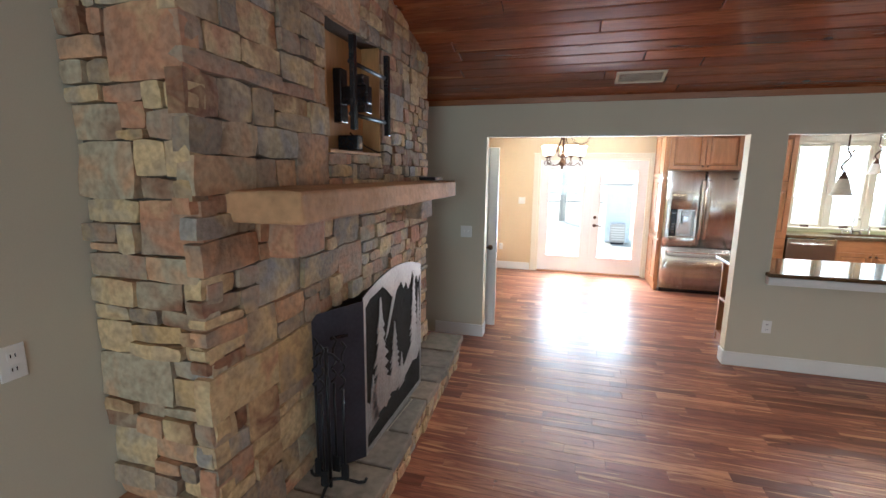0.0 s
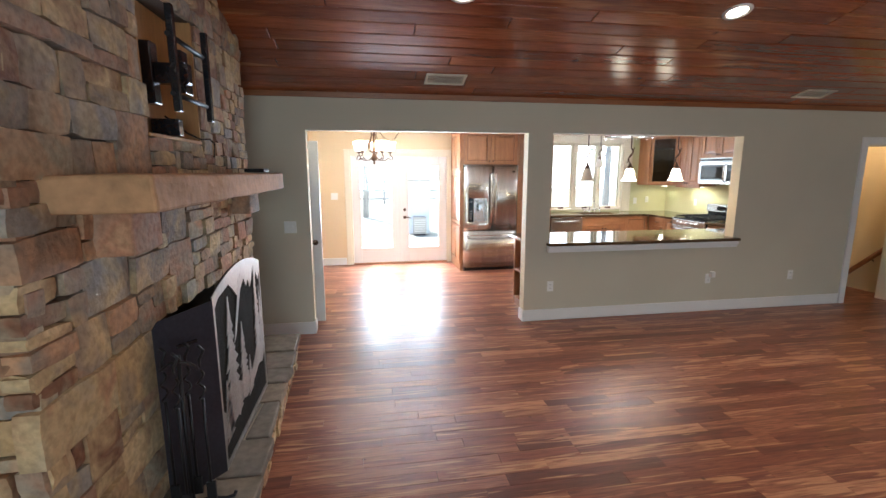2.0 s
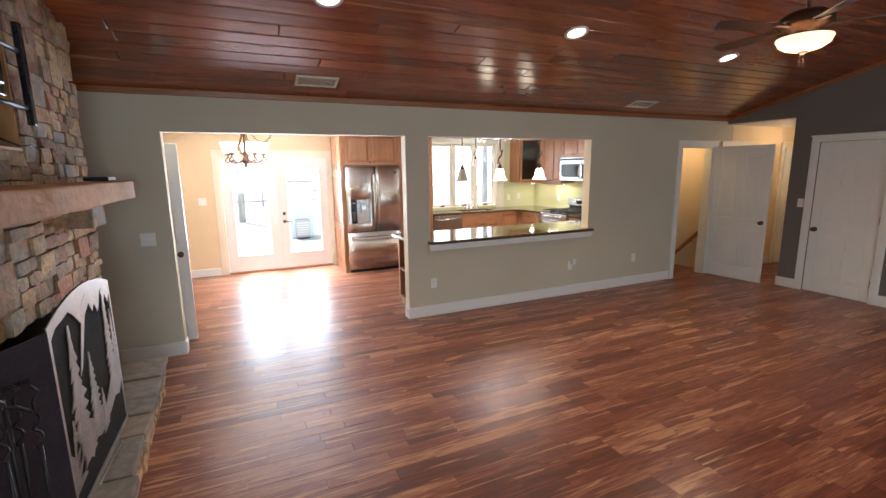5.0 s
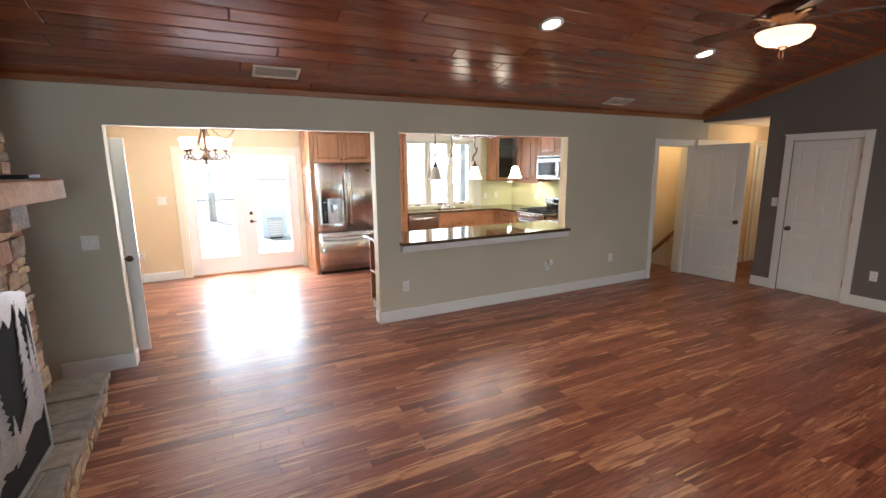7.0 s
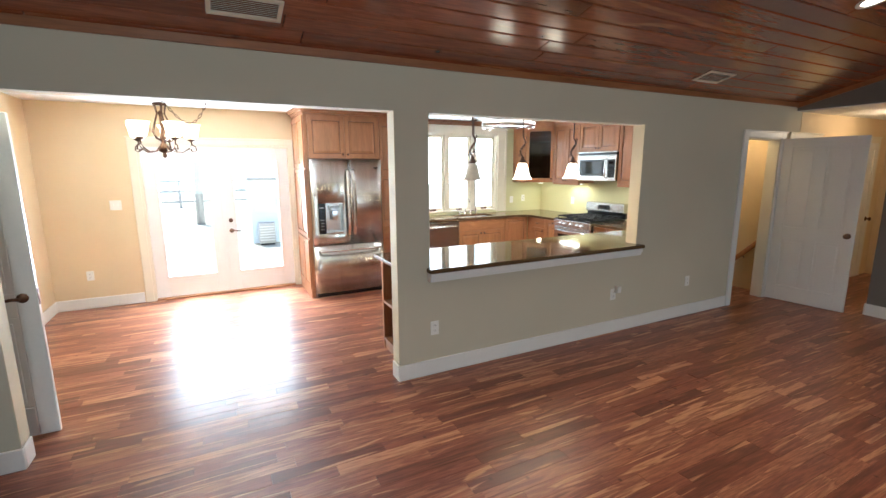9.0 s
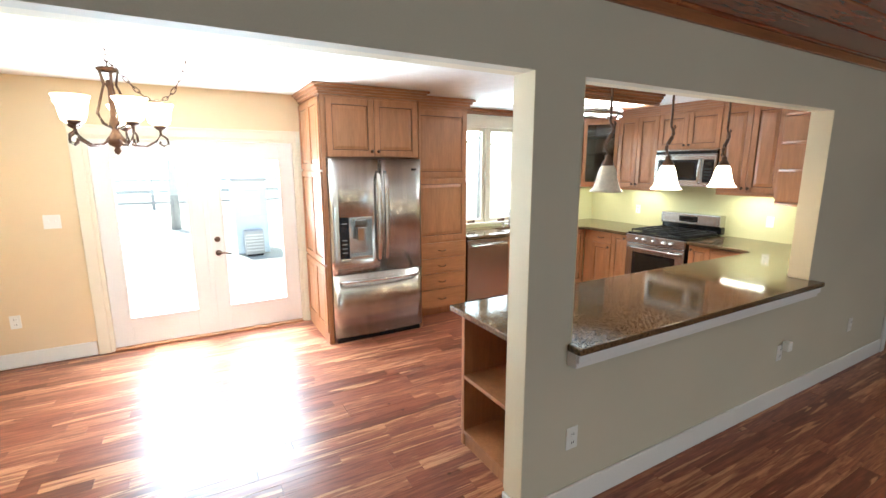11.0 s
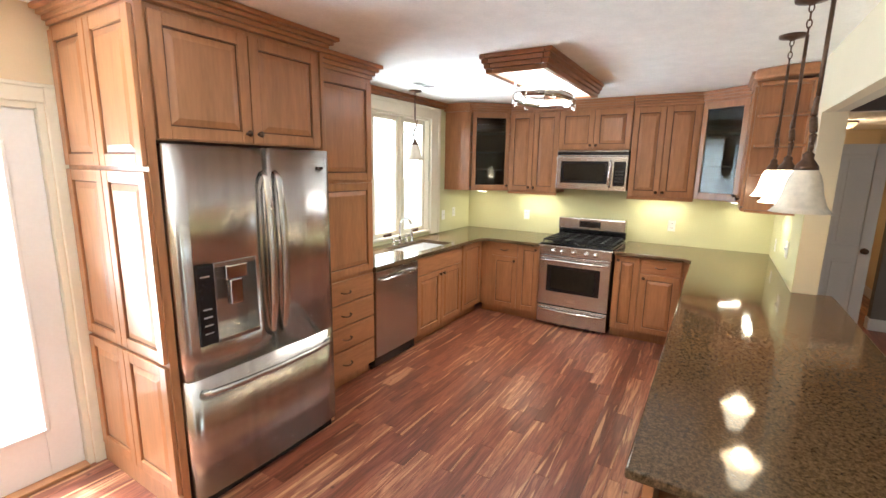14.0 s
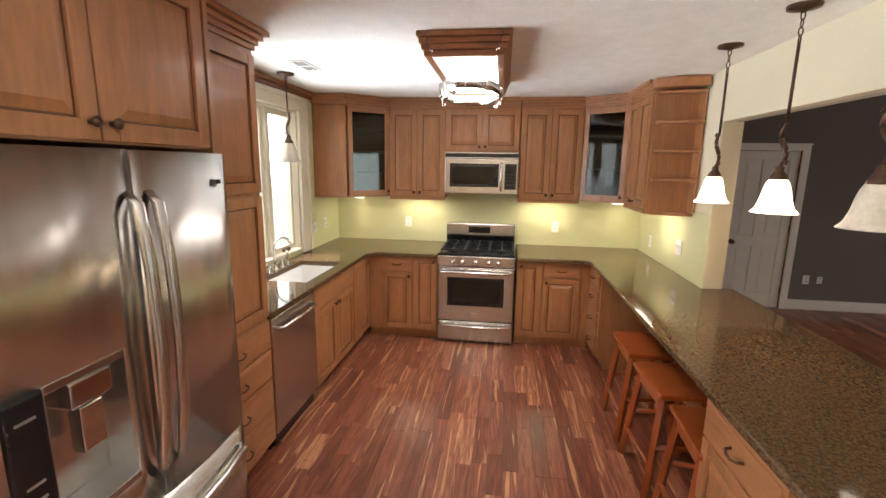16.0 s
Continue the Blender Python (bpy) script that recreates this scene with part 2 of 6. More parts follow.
M_LEAF = material("leaf_green", (0.12, 0.17, 0.08), rough=0.6, dark=0.6, light=1.5, scale=1.5, rand=1)
M_BARK = material("grey_bark", (0.46, 0.45, 0.43), rough=0.95, dark=0.6, light=1.4, scale=2, fine=14, stretch=(4, 4, 0.7), bump=0.8)
M_GROUND = material("pale_dry_lawn", (0.40, 0.38, 0.30), rough=0.95, dark=0.7, light=1.25, scale=0.6, fine=20, bump=0.3)
# emission gives the outdoor backdrop its overexposed brightness; no lamp stands there
M_BACKDROP_GLOW = glow("glowing_daylight_backdrop", (0.93, 1.0, 0.97), 3.0)
M_DECK = material("pale_concrete_patio", (0.55, 0.53, 0.50), rough=0.9, dark=0.85, light=1.1, scale=1.0, fine=50, bump=0.1)
WOODS = [(0.140, 0.040, 0.021), (0.199, 0.056, 0.031), (0.284, 0.091, 0.049), (0.185, 0.054, 0.033), (0.398, 0.154, 0.082), (0.241, 0.074, 0.041), (0.540, 0.255, 0.134)]
SAPWOOD = dict(stretch=(0.9, 1.15, 1.0), colour=(0.55, 0.28, 0.145), knots=5.5)
SAPWOOD["from"] = 0.615
M_PLANK = pieces_material("acacia_floor_plank", WOODS, 0.34, (1.3, 17, 1), 2.0, 7, 0.03, coat=0.15, streak=1.15, spec=0.45, sap=SAPWOOD)
M_PLANKS = pieces_material("acacia_floor_planks", WOODS, 0.34, (1.3, 17, 1), 2.0, 7, 0.03, attribute="tone", coat=0.15, streak=1.15, spec=0.45, sap=SAPWOOD)
BOARDS = [(0.175, 0.040, 0.013), (0.270, 0.063, 0.019), (0.345, 0.090, 0.028), (0.230, 0.052, 0.017), (0.390, 0.116, 0.037)]
M_BOARDS = pieces_material("cherry_stained_boards", BOARDS, 0.20, (0.8, 9, 9), 1.5, 8, 0.06, attribute="tone", coat=0.5, streak=0.45, sap=dict(stretch=(0.6, 0.5, 0.5), colour=(0.42, 0.15, 0.05), knots=2.4) | {"from": 0.64})
STONE_TONES = [(0.463, 0.290, 0.124), (0.221, 0.166, 0.116), (0.483, 0.254, 0.124), (0.362, 0.290, 0.183), (0.202, 0.087, 0.043), (0.552, 0.377, 0.183), (0.301, 0.220, 0.145), (0.402, 0.185, 0.095), (0.502, 0.352, 0.175), (0.271, 0.228, 0.183)]
STONES = [tuple(min(1.0, c * k) for c, k in zip(q, (1.22, 1.29, 1.40))) for q in STONE_TONES]
M_STONE = pieces_material("rough_field_stone", STONES, 0.85, (1, 1, 1), 6.0, 38, 0.8, streak=0.38)
M_FLAG = pieces_material("flagstone", [(0.22, 0.19, 0.15), (0.30, 0.24, 0.18), (0.19, 0.17, 0.15), (0.33, 0.27, 0.20)], 0.75, (1, 1, 1), 3.0, 18, 0.3, streak=0.4)
M_MANTEL = material("tan_sandstone_slab", (0.42, 0.235, 0.115), rough=0.85, dark=0.7, light=1.25, scale=3.5, fine=25, bump=0.6)


def granite():
    m = material("speckled_brown_granite", (0.085, 0.052, 0.026), rough=0.07, spec=0.4, dark=0.15, light=2.5, scale=80, fine=230, bump=0.0)
    return m


M_GRANITE = granite()


# ---------------------------------------------------------------- mesh building
class Shape:
    """Gathers boxes, rods and turned forms into one mesh."""

    def __init__(self):
        self.bm = bmesh.new()

    def box(self, x0, x1, y0, y1, z0, z1, mi=0):
        v = [self.bm.verts.new(c) for c in ((x0, y0, z0), (x1, y0, z0), (x1, y1, z0), (x0, y1, z0), (x0, y0, z1), (x1, y0, z1), (x1, y1, z1), (x0, y1, z1))]
        for f in ((3, 2, 1, 0), (4, 5, 6, 7), (0, 1, 5, 4), (1, 2, 6, 5), (2, 3, 7, 6), (3, 0, 4, 7)):
            self.bm.faces.new([v[i] for i in f]).material_index = mi
        return self

    def prism(self, outline, z0, z1, mi=0):
        """An outline in x and y (counter-clockwise), raised from z0 to z1."""
        a = [self.bm.verts.new((x, y, z0)) for x, y in outline]
        b = [self.bm.verts.new((x, y, z1)) for x, y in outline]
        k = len(outline)
        self.bm.faces.new(a[::-1]).material_index = mi
        self.bm.faces.new(b).material_index = mi
        for i in range(k):
            self.bm.faces.new((a[i], a[(i + 1) % k], b[(i + 1) % k], b[i])).material_index = mi
        return self

    def wall_prism(self, outline, y0, y1, mi=0):
        """An outline in x and z, given thickness in y."""
        a = [self.bm.verts.new((x, y0, z)) for x, z in outline]
        b = [self.bm.verts.new((x, y1, z)) for x, z in outline]
        k = len(outline)
        self.bm.faces.new(a).material_index = mi
        self.bm.faces.new(b[::-1]).material_index = mi
        for i in range(k):
            self.bm.faces.new((a[(i + 1) % k], a[i], b[i], b[(i + 1) % k])).material_index = mi
        return self

    def sweep(self, points, radius, seg=8, mi=0, close=False):
        """A rod along points; radius a number or one for each point."""
        pts = [Vector(p) for p in points]
        k = len(pts)
        rings = []
        for i, p in enumerate(pts):
            if close:
                t = pts[(i + 1) % k] - pts[i - 1]
            else:
                t = pts[min(i + 1, k - 1)] - pts[max(i - 1, 0)]
            t.normalize()
            up = Vector((0, 0, 1)) if abs(t.z) < 0.9 else Vector((1, 0, 0))
            u = t.cross(up).normalized()
            w = u.cross(t)
            r = radius[i] if isinstance(radius, (list, tuple)) else radius
            rings.append([self.bm.verts.new(p + r * (math.cos(6.2832 * j / seg) * u + math.sin(6.2832 * j / seg) * w)) for j in range(seg)])
        for i in range(k if close else k - 1):
            a, b = rings[i], rings[(i + 1) % k]
            for j in range(seg):
                f = self.bm.faces.new((a[j], a[(j + 1) % seg], b[(j + 1) % seg], b[j]))
                f.material_index, f.smooth = mi, True
        if not close:
            self.bm.faces.new(rings[0][::-1]).material_index = mi
            self.bm.faces.new(rings[-1]).material_index = mi
        return self

    def turned(self, profile, x=0, y=0, seg=24, mi=0):
        """A profile of (radius, z) turned about the upright axis through x, y."""
        rings = [[self.bm.verts.new((x + r * math.cos(6.2832 * j / seg), y + r * math.sin(6.2832 * j / seg), z)) for j in range(seg)] for r, z in profile]
        for a, b in zip(rings, rings[1:]):
            for j in range(seg):
                f = self.bm.faces.new((a[j], a[(j + 1) % seg], b[(j + 1) % seg], b[j]))
                f.material_index, f.smooth = mi, True
        return self

    def place(self, m):
        self.bm.transform(m)
        return self


def part(parent, name, shape, mats, bevel=0.0, label="", kind="", segments=2):
    """A mesh object from a Shape, as a part of parent (or on its own)."""
    me = bpy.data.meshes.new(name)
    bmesh.ops.recalc_face_normals(shape.bm, faces=shape.bm.faces)
    shape.bm.to_mesh(me)
    shape.bm.free()
    for mt in mats if isinstance(mats, (list, tuple)) else [mats]:
        me.materials.append(mt)
    ob = new(name, me)
    if parent is not None:
        ob.parent = parent
    if bevel:
        mod = ob.modifiers.new("worn_edges", "BEVEL")
        mod.width, mod.segments, mod.limit_method, mod.angle_limit = bevel, segments, "ANGLE", radians(40)
    return tagged(ob, label, kind=kind)


def thing(name, label, category, m=None, group="", kind=""):
    ob = new(name)
    ob.empty_display_size = 0.1
    ob.matrix_world = m or Matrix()
    return tagged(ob, label, category, group, kind)


def structure(name, shape, mats, label, bevel=0.0):
    return tagged(part(None, name, shape, mats, bevel), label, kind="structure")


# ---------------------------------------------------------------- plan
WALL, KWALL = 4.50, 4.63               # divider wall: living face and kitchen face
WEST, EAST, SOUTH, NORTH = -1.75, 6.79, -4.0, 8.05
KEAST, DWEST = 5.70, -1.60             # kitchen's end wall, dining's west wall
KCEIL, EAVE, SLOPE, RIDGE = 2.46, 2.455, 0.262, 0.25
OP0, OP1, OPZ = -0.88, 1.43, 2.10      # wide opening
PT0, PT1, PTZ, BARZ = 1.70, 4.06, 2.10, 0.91   # pass-through
D0, D1, DZ = 5.80, 6.50, 2.02          # stair door


def roof(y):
    return EAVE + SLOPE * (WALL - y) if y > RIDGE else EAVE + SLOPE * (WALL - RIDGE) - SLOPE * (RIDGE - y)


# divider wall, with its living face a different paint from its kitchen face
def divider(y0, y1, mats, name, label):
    s = Shape()
    hi = 2.75
    s.box(WEST - 0.15, OP0, y0, y1, 0, hi).box(OP0, OP1, y0, y1, OPZ, hi).box(OP1, PT0, y0, y1, 0, hi)
    s.box(PT0, PT1, y0, y1, 0, BARZ - 0.035).box(PT0, PT1, y0, y1, PTZ, hi).box(PT1, D0, y0, y1, 0, hi).box(D0, D1, y0, y1, DZ, hi).box(D1, 10.0, y0, y1, 0, hi)
    return structure(name, s, mats, label)


divider(WALL, WALL + 0.065, M_WALL, "wall_divider", "greige painted wall with a wide opening and pass-through")
s = Shape()
hi = 2.75
y0, y1 = WALL + 0.065, KWALL
s.box(WEST - 0.15, OP0, y0, y1, 0, hi).box(OP0, OP1, y0, y1, OPZ, hi).box(OP1, PT0, y0, y1, 0, hi)
s.box(PT0, PT1, y0, y1, 0, BARZ - 0.035).box(PT0, PT1, y0, y1, PTZ, hi).box(PT1, D0, y0, y1, 0, hi).box(D0, D1, y0, y1, DZ, hi).box(D1, 10.0, y0, y1, 0, hi)
structure("wall_divider_kitchen_side", s, M_CREAM, "cream painted kitchen side of the divider wall")
# cream paint in the reveals of both openings
s = Shape()
for x in (OP0, OP1 - 0.004, PT0, PT1 - 0.004):
    lo = 0.15 if x in (OP0, OP1 - 0.004) else BARZ + 0.002
    s.box(x, x + 0.004, WALL - 0.002, KWALL + 0.002, lo, 2.10)
structure("trim_opening_reveals", s, M_CREAM, "cream painted reveals of the openings")
s = Shape().box(PT1, KEAST, KWALL, KWALL + 0.006, 0.91, 1.45)
structure("wall_backsplash_divider", s, M_LIME, "yellow-green painted backsplash wall")

# living room shell
s = Shape()
s.box(WEST - 0.15, WEST, SOUTH, WALL, 0, 3.8)
structure("wall_west", s, M_WALL, "greige painted wall beside the chimney")
C0, C1, HALL = 2.49, 3.225, 3.545     # closet door and hall opening in the gable wall
s = Shape().box(EAST, EAST + 0.12, SOUTH, C0, 0, 3.8).box(EAST, EAST + 0.12, C0, C1, 2.02, 3.8).box(EAST, EAST + 0.12, C1, HALL, 0, 3.8).box(EAST, EAST + 0.12, HALL, WALL, 2.37, 3.8)
structure("wall_east", s, M_TAUPE, "dark taupe gable wall with a closet door")
s = Shape()
for a, b in ((-2.0, -1.0), (0.8, 2.7), (4.5, 6.8)):
    s.box(a, b, SOUTH - 0.15, SOUTH, 0, 2.8)
for a, b in ((-1.0, 0.8), (2.7, 4.5)):
    s.box(a, b, SOUTH - 0.15, SOUTH, 0, 0.8).box(a, b, SOUTH - 0.15, SOUTH, 2.2, 2.8)
structure("wall_south", s, M_WALL, "greige painted wall with two windows")
for i, a in enumerate((-1.0, 2.7)):
    w = thing("window_%d" % (i + 3), "white framed window with clear panes", "window", kind="structure")
    part(w, "frame", Shape().box(a, a + 1.8, SOUTH - 0.1, SOUTH - 0.04, 0.8, 0.86).box(a, a + 1.8, SOUTH - 0.1, SOUTH - 0.04, 2.14, 2.2).box(a, a + 0.06, SOUTH - 0.1, SOUTH - 0.04, 0.86, 2.14).box(a + 1.74, a + 1.8, SOUTH - 0.1, SOUTH - 0.04, 0.86, 2.14).box(a + 0.87, a + 0.93, SOUTH - 0.1, SOUTH - 0.04, 0.86, 2.14), M_WHITE, 0.004)
    part(w, "pane", Shape().box(a + 0.06, a + 1.74, SOUTH - 0.075, SOUTH - 0.069, 0.86, 2.14), M_GLASS).visible_shadow = False

# hall beyond the gable wall, stairwell behind the stair door
structure("wall_hall_end", Shape().box(9.4, 9.52, 2.0, WALL, 0, 2.6), M_TAN, "tan painted hall end wall")
structure("wall_hall_south", Shape().box(EAST + 0.12, 9.4, 3.05, 3.17, 0, 2.6), M_TAN, "tan painted hall wall")
structure("wall_hall_north", Shape().box(EAST + 0.12, 9.4, WALL - 0.006, WALL - 0.001, 0, 2.36), M_TAN, "tan painted hall wall")
structure("ceiling_hall", Shape().box(EAST + 0.01, 9.5, 3.1, WALL, 2.36, 2.44), M_CEIL, "pale textured hall ceiling")
structure("wall_stair_back", Shape().box(KEAST + 0.12, 8.0, 5.55, 5.67, -2.0, 2.6), M_TAN, "tan painted stairwell wall")
structure("wall_stair_east", Shape().box(6.75, 6.87, KWALL, 5.55, -2.0, 2.6), M_TAN, "tan painted stairwell wall")
structure("ceiling_stair", Shape().box(KEAST + 0.1, 8.0, KWALL, 5.6, 2.46, 2.52), M_CEIL, "pale stairwell ceiling")

# kitchen and dining shell
FD0, FD1, FDZ = -0.60, 1.20, 2.00      # french doors
WN0, WN1, WNZ0, WNZ1 = 3.20, 4.70, 0.97, 2.25
s = Shape()
s.box(DWEST - 0.15, FD0, NORTH, NORTH + 0.15, 0, 2.6).box(FD0, FD1, NORTH, NORTH + 0.15, FDZ, 2.6)
s.box(FD1, 2.9, NORTH, NORTH + 0.15, 0, 2.6)
structure("wall_north_dining", s, M_TAN, "tan painted dining wall")
s = Shape()
s.box(2.9, WN0, NORTH, NORTH + 0.15, 0, 2.6).box(WN0, WN1, NORTH, NORTH + 0.15, 0, WNZ0).box(WN0, WN1, NORTH, NORTH + 0.15, WNZ1, 2.6).box(WN1, KEAST + 0.12, NORTH, NORTH + 0.15, 0, 2.6)
structure("wall_north_kitchen", s, M_LIME, "yellow-green painted kitchen wall with a window")
structure("wall_dining_west", Shape().box(DWEST - 0.12, DWEST, KWALL, 4.95, 2.03, 2.6).box(DWEST - 0.12, DWEST, 5.75, NORTH, 0, 2.6).box(DWEST - 0.12, DWEST, 4.95, 5.75, 2.03, 2.6).box(DWEST - 0.12, DWEST, KWALL, 4.95, 0, 2.03).box(DWEST - 0.3, DWEST - 0.12, 4.8, 5.9, 0, 2.6), M_TAN, "tan painted dining room wall")
structure("wall_kitchen_east", Shape().box(KEAST, KEAST + 0.12, KWALL, NORTH, 0, 2.6), M_LIME, "yellow-green painted wall behind the range")
structure("ceiling_kitchen", Shape().box(DWEST - 0.1, KEAST + 0.1, KWALL, NORTH + 0.1, KCEIL, KCEIL + 0.1), M_CEIL, "off-white textured flat ceiling")

# wooden cathedral ceiling: boards along x in one mesh
def board_ceiling():
    bm = bmesh.new()
    rnd = random.Random(5)
    tones = []
    for side in (1, -1):
        y_end = WALL if side == 1 else SOUTH
        run = abs(y_end - RIDGE)
        c = math.cos(math.atan(SLOPE))
        w = 0.145 * c
        k = int(run / w) + 1
        for i in range(k):
            ya, yb = RIDGE + side * i * w, RIDGE + side * min(run + 0.02, (i + 1) * w - 0.005)
            x = WEST - rnd.uniform(0, 2.5)
            while x < EAST + 0.05:
                ln = rnd.uniform(1.8, 3.8)
                x1 = min(x + ln, EAST + 0.05)
                za, zb = roof(ya) + rnd.uniform(0, 0.002), roof(yb) + rnd.uniform(0, 0.002)
                cs = [(x, ya, za), (x1 - 0.003, ya, za), (x1 - 0.003, yb, zb), (x, yb, zb)]
                lo = [bm.verts.new(q) for q in cs]
                hi4 = [bm.verts.new((q[0], q[1], q[2] + 0.03)) for q in cs]
                for f in ([lo[0], lo[1], lo[2], lo[3]], [lo[1], lo[0], hi4[0], hi4[1]], [lo[2], lo[1], hi4[1], hi4[2]], [lo[3], lo[2], hi4[2], hi4[3]], [lo[0], lo[3], hi4[3], hi4[0]]):
                    bm.faces.new(f)
                    tones.append(0)
                t = rnd.random()
                for j in range(5):
                    tones[-1 - j] = t
                x = x1
    me = bpy.data.meshes.new("ceiling_boards")
    bm.to_mesh(me)
    bm.free()
    at = me.attributes.new("tone", "FLOAT", "FACE")
    at.data.foreach_set("value", tones)
    me.materials.append(M_BOARDS)
    ob = new("ceiling_living", me)
    mod = ob.modifiers.new("eased_edges", "BEVEL")
    mod.width, mod.segments, mod.limit_method = 0.007, 2, "ANGLE"
    tagged(ob, "glossy red-brown stained wooden board cathedral ceiling", kind="structure")


board_ceiling()
s = Shape()
for y_end in (WALL + 0.09, SOUTH - 0.1):
    a = [(WEST - 0.2, y_end, roof(y_end) + 0.035), (EAST + 0.2, y_end, roof(y_end) + 0.035), (EAST + 0.2, RIDGE, roof(RIDGE) + 0.035), (WEST - 0.2, RIDGE, roof(RIDGE) + 0.035)]
    lo = [s.bm.verts.new(q) for q in a]
    up = [s.bm.verts.new((q[0], q[1], q[2] + 0.1)) for q in a]
    s.bm.faces.new(lo), s.bm.faces.new(up)
    for i in range(4):
        s.bm.faces.new((lo[i], lo[(i + 1) % 4], up[(i + 1) % 4], up[i]))
structure("ceiling_deck", s, M_SUBFLOOR, "dark roof deck over the boards")

# stained crown strips where boards meet the walls
s = Shape().box(WEST, EAST, WALL - 0.02, WALL, 2.41, 2.47)
structure("trim_crown_divider", s, M_TRIMWOOD, "stained wooden trim under the board ceiling", 0.004)
s = Shape()
for x0, x1 in ((EAST - 0.02, EAST),):
    for side, ye in ((1, WALL), (-1, SOUTH)):
        a = [(x0, RIDGE, roof(RIDGE)), (x0, ye, roof(ye)), (x0, ye, roof(ye) - 0.055), (x0, RIDGE, roof(RIDGE) - 0.055)]
        f1 = [s.bm.verts.new(q) for q in a]
        f2 = [s.bm.verts.new((x1, q[1], q[2])) for q in a]
        s.bm.faces.new(f1), s.bm.faces.new(f2)
        for i in range(4):
            s.bm.faces.new((f1[i], f1[(i + 1) % 4], f2[(i + 1) % 4], f2[i]))
structure("trim_rake_east", s, M_TRIMWOOD, "stained wooden trim along the gable", 0.003)


# baseboards
def baseboard(name, runs, mat=M_WHITE):
    s = Shape()
    for x0, x1, y0, y1 in runs:
        s.box(x0, x1, y0, y1, 0, 0.135)
    structure(name, s, mat, "white painted baseboard", 0.008)


baseboard("baseboard_divider", [(-1.40, OP0 + 0.015, WALL - 0.016, WALL), (OP0, OP0 + 0.016, WALL, KWALL), (OP1 - 0.016, OP1, WALL, KWALL), (OP1 - 0.016, D0 - 0.1, WALL - 0.016, WALL)])
baseboard("baseboard_east", [(EAST - 0.016, EAST, C1 + 0.09, HALL), (EAST - 0.016, EAST, SOUTH, C0 - 0.09), (EAST - 0.016, EAST + 0.12, HALL, HALL + 0.016)])
baseboard("baseboard_west", [(WEST, WEST + 0.016, SOUTH, 1.15), (WEST, EAST, SOUTH, SOUTH + 0.016)])
baseboard("baseboard_hall", [(7.45, 8.2, WALL - 0.024, WALL - 0.007), (EAST + 0.12, 9.4, 3.17, 3.186)])
baseboard("baseboard_dining", [(DWEST, FD0 - 0.1, NORTH - 0.016, NORTH), (DWEST, DWEST + 0.016, 5.85, NORTH), (DWEST, OP0, KWALL, KWALL + 0.016)])


# ---------------------------------------------------------------- doors
def casing(parent, w, h, cw=0.09, mat=M_WHITE, y=0.0):
    """Door casing on the plane y, for an opening from x 0 to w."""
    s = Shape().box(-cw, 0, y - 0.02, y, 0, h + cw).box(w, w + cw, y - 0.02, y, 0, h + cw).box(0, w, y - 0.02, y, h, h + cw)
    s.box(-cw - 0.012, w + cw + 0.012, y - 0.03, y - 0.02, h + cw - 0.02, h + cw)
    return part(parent, "casing", s, mat, 0.006)


def knob(parent, x, z, y, sgn=-1, mat=M_BRONZE):
    s = Shape().turned([(0.0, 0), (0.032, 0), (0.032, 0.006), (0.012, 0.012), (0.011, 0.03), (0.024, 0.038), (0.029, 0.05), (0.024, 0.062), (0, 0.066)], seg=16)
    s.place(Matrix.Translation((x, y, z)) @ Matrix.Rotation(radians(90 * -sgn), 4, "X"))
    return part(parent, "knob", s, mat, label="dark bronze knob")


def lever(parent, x, z, y, sgn=-1, way=-1):
    s = Shape().turned([(0.0, 0), (0.03, 0), (0.03, 0.008), (0.011, 0.012), (0.011, 0.045), (0, 0.046)], seg=16)
    s.place(Matrix.Translation((x, y, z)) @ Matrix.Rotation(radians(90 * -sgn), 4, "X"))
    s.sweep([(x, y + sgn * 0.042, z), (x + way * 0.04, y + sgn * 0.045, z + 0.004), (x + way * 0.085, y + sgn * 0.042, z - 0.004), (x + way * 0.115, y + sgn * 0.03, z - 0.012)], [0.011, 0.01, 0.009, 0.008], 8)
    return part(parent, "lever", s, M_BRONZE, label="dark bronze lever handle")


def four_panel_leaf(parent, w, h, x0=0.0, t=0.035):
    """A moulded four-panel leaf from x0, its faces at y 0 and y t."""
    s = Shape()
    st, mid, lock0, lock1 = 0.105, 0.10, 0.80, 0.95
    z0 = 0.008
    s.box(x0, x0 + st, 0, t, z0, h).box(x0 + w - st, x0 + w, 0, t, z0, h)
    s.box(x0 + w / 2 - mid / 2, x0 + w / 2 + mid / 2, 0.0, t, 0.2, h - 0.11)
    for a, b in ((z0, 0.2), (lock0, lock1), (h - 0.11, h)):
        s.box(x0 + st, x0 + w - st, 0.0005, t - 0.0005, a, b)
    for a, b in ((x0 + st, x0 + w / 2 - mid / 2), (x0 + w / 2 + mid / 2, x0 + w - st)):
        for c, e in ((0.2, lock0), (lock1, h - 0.11)):
            s.box(a, b, 0.010, t - 0.010, c, e)
            s.box(a + 0.035, b - 0.035, 0.003, t - 0.003, c + 0.035, e - 0.035)
    return part(parent, "leaf", s, M_WHITE, 0.005)


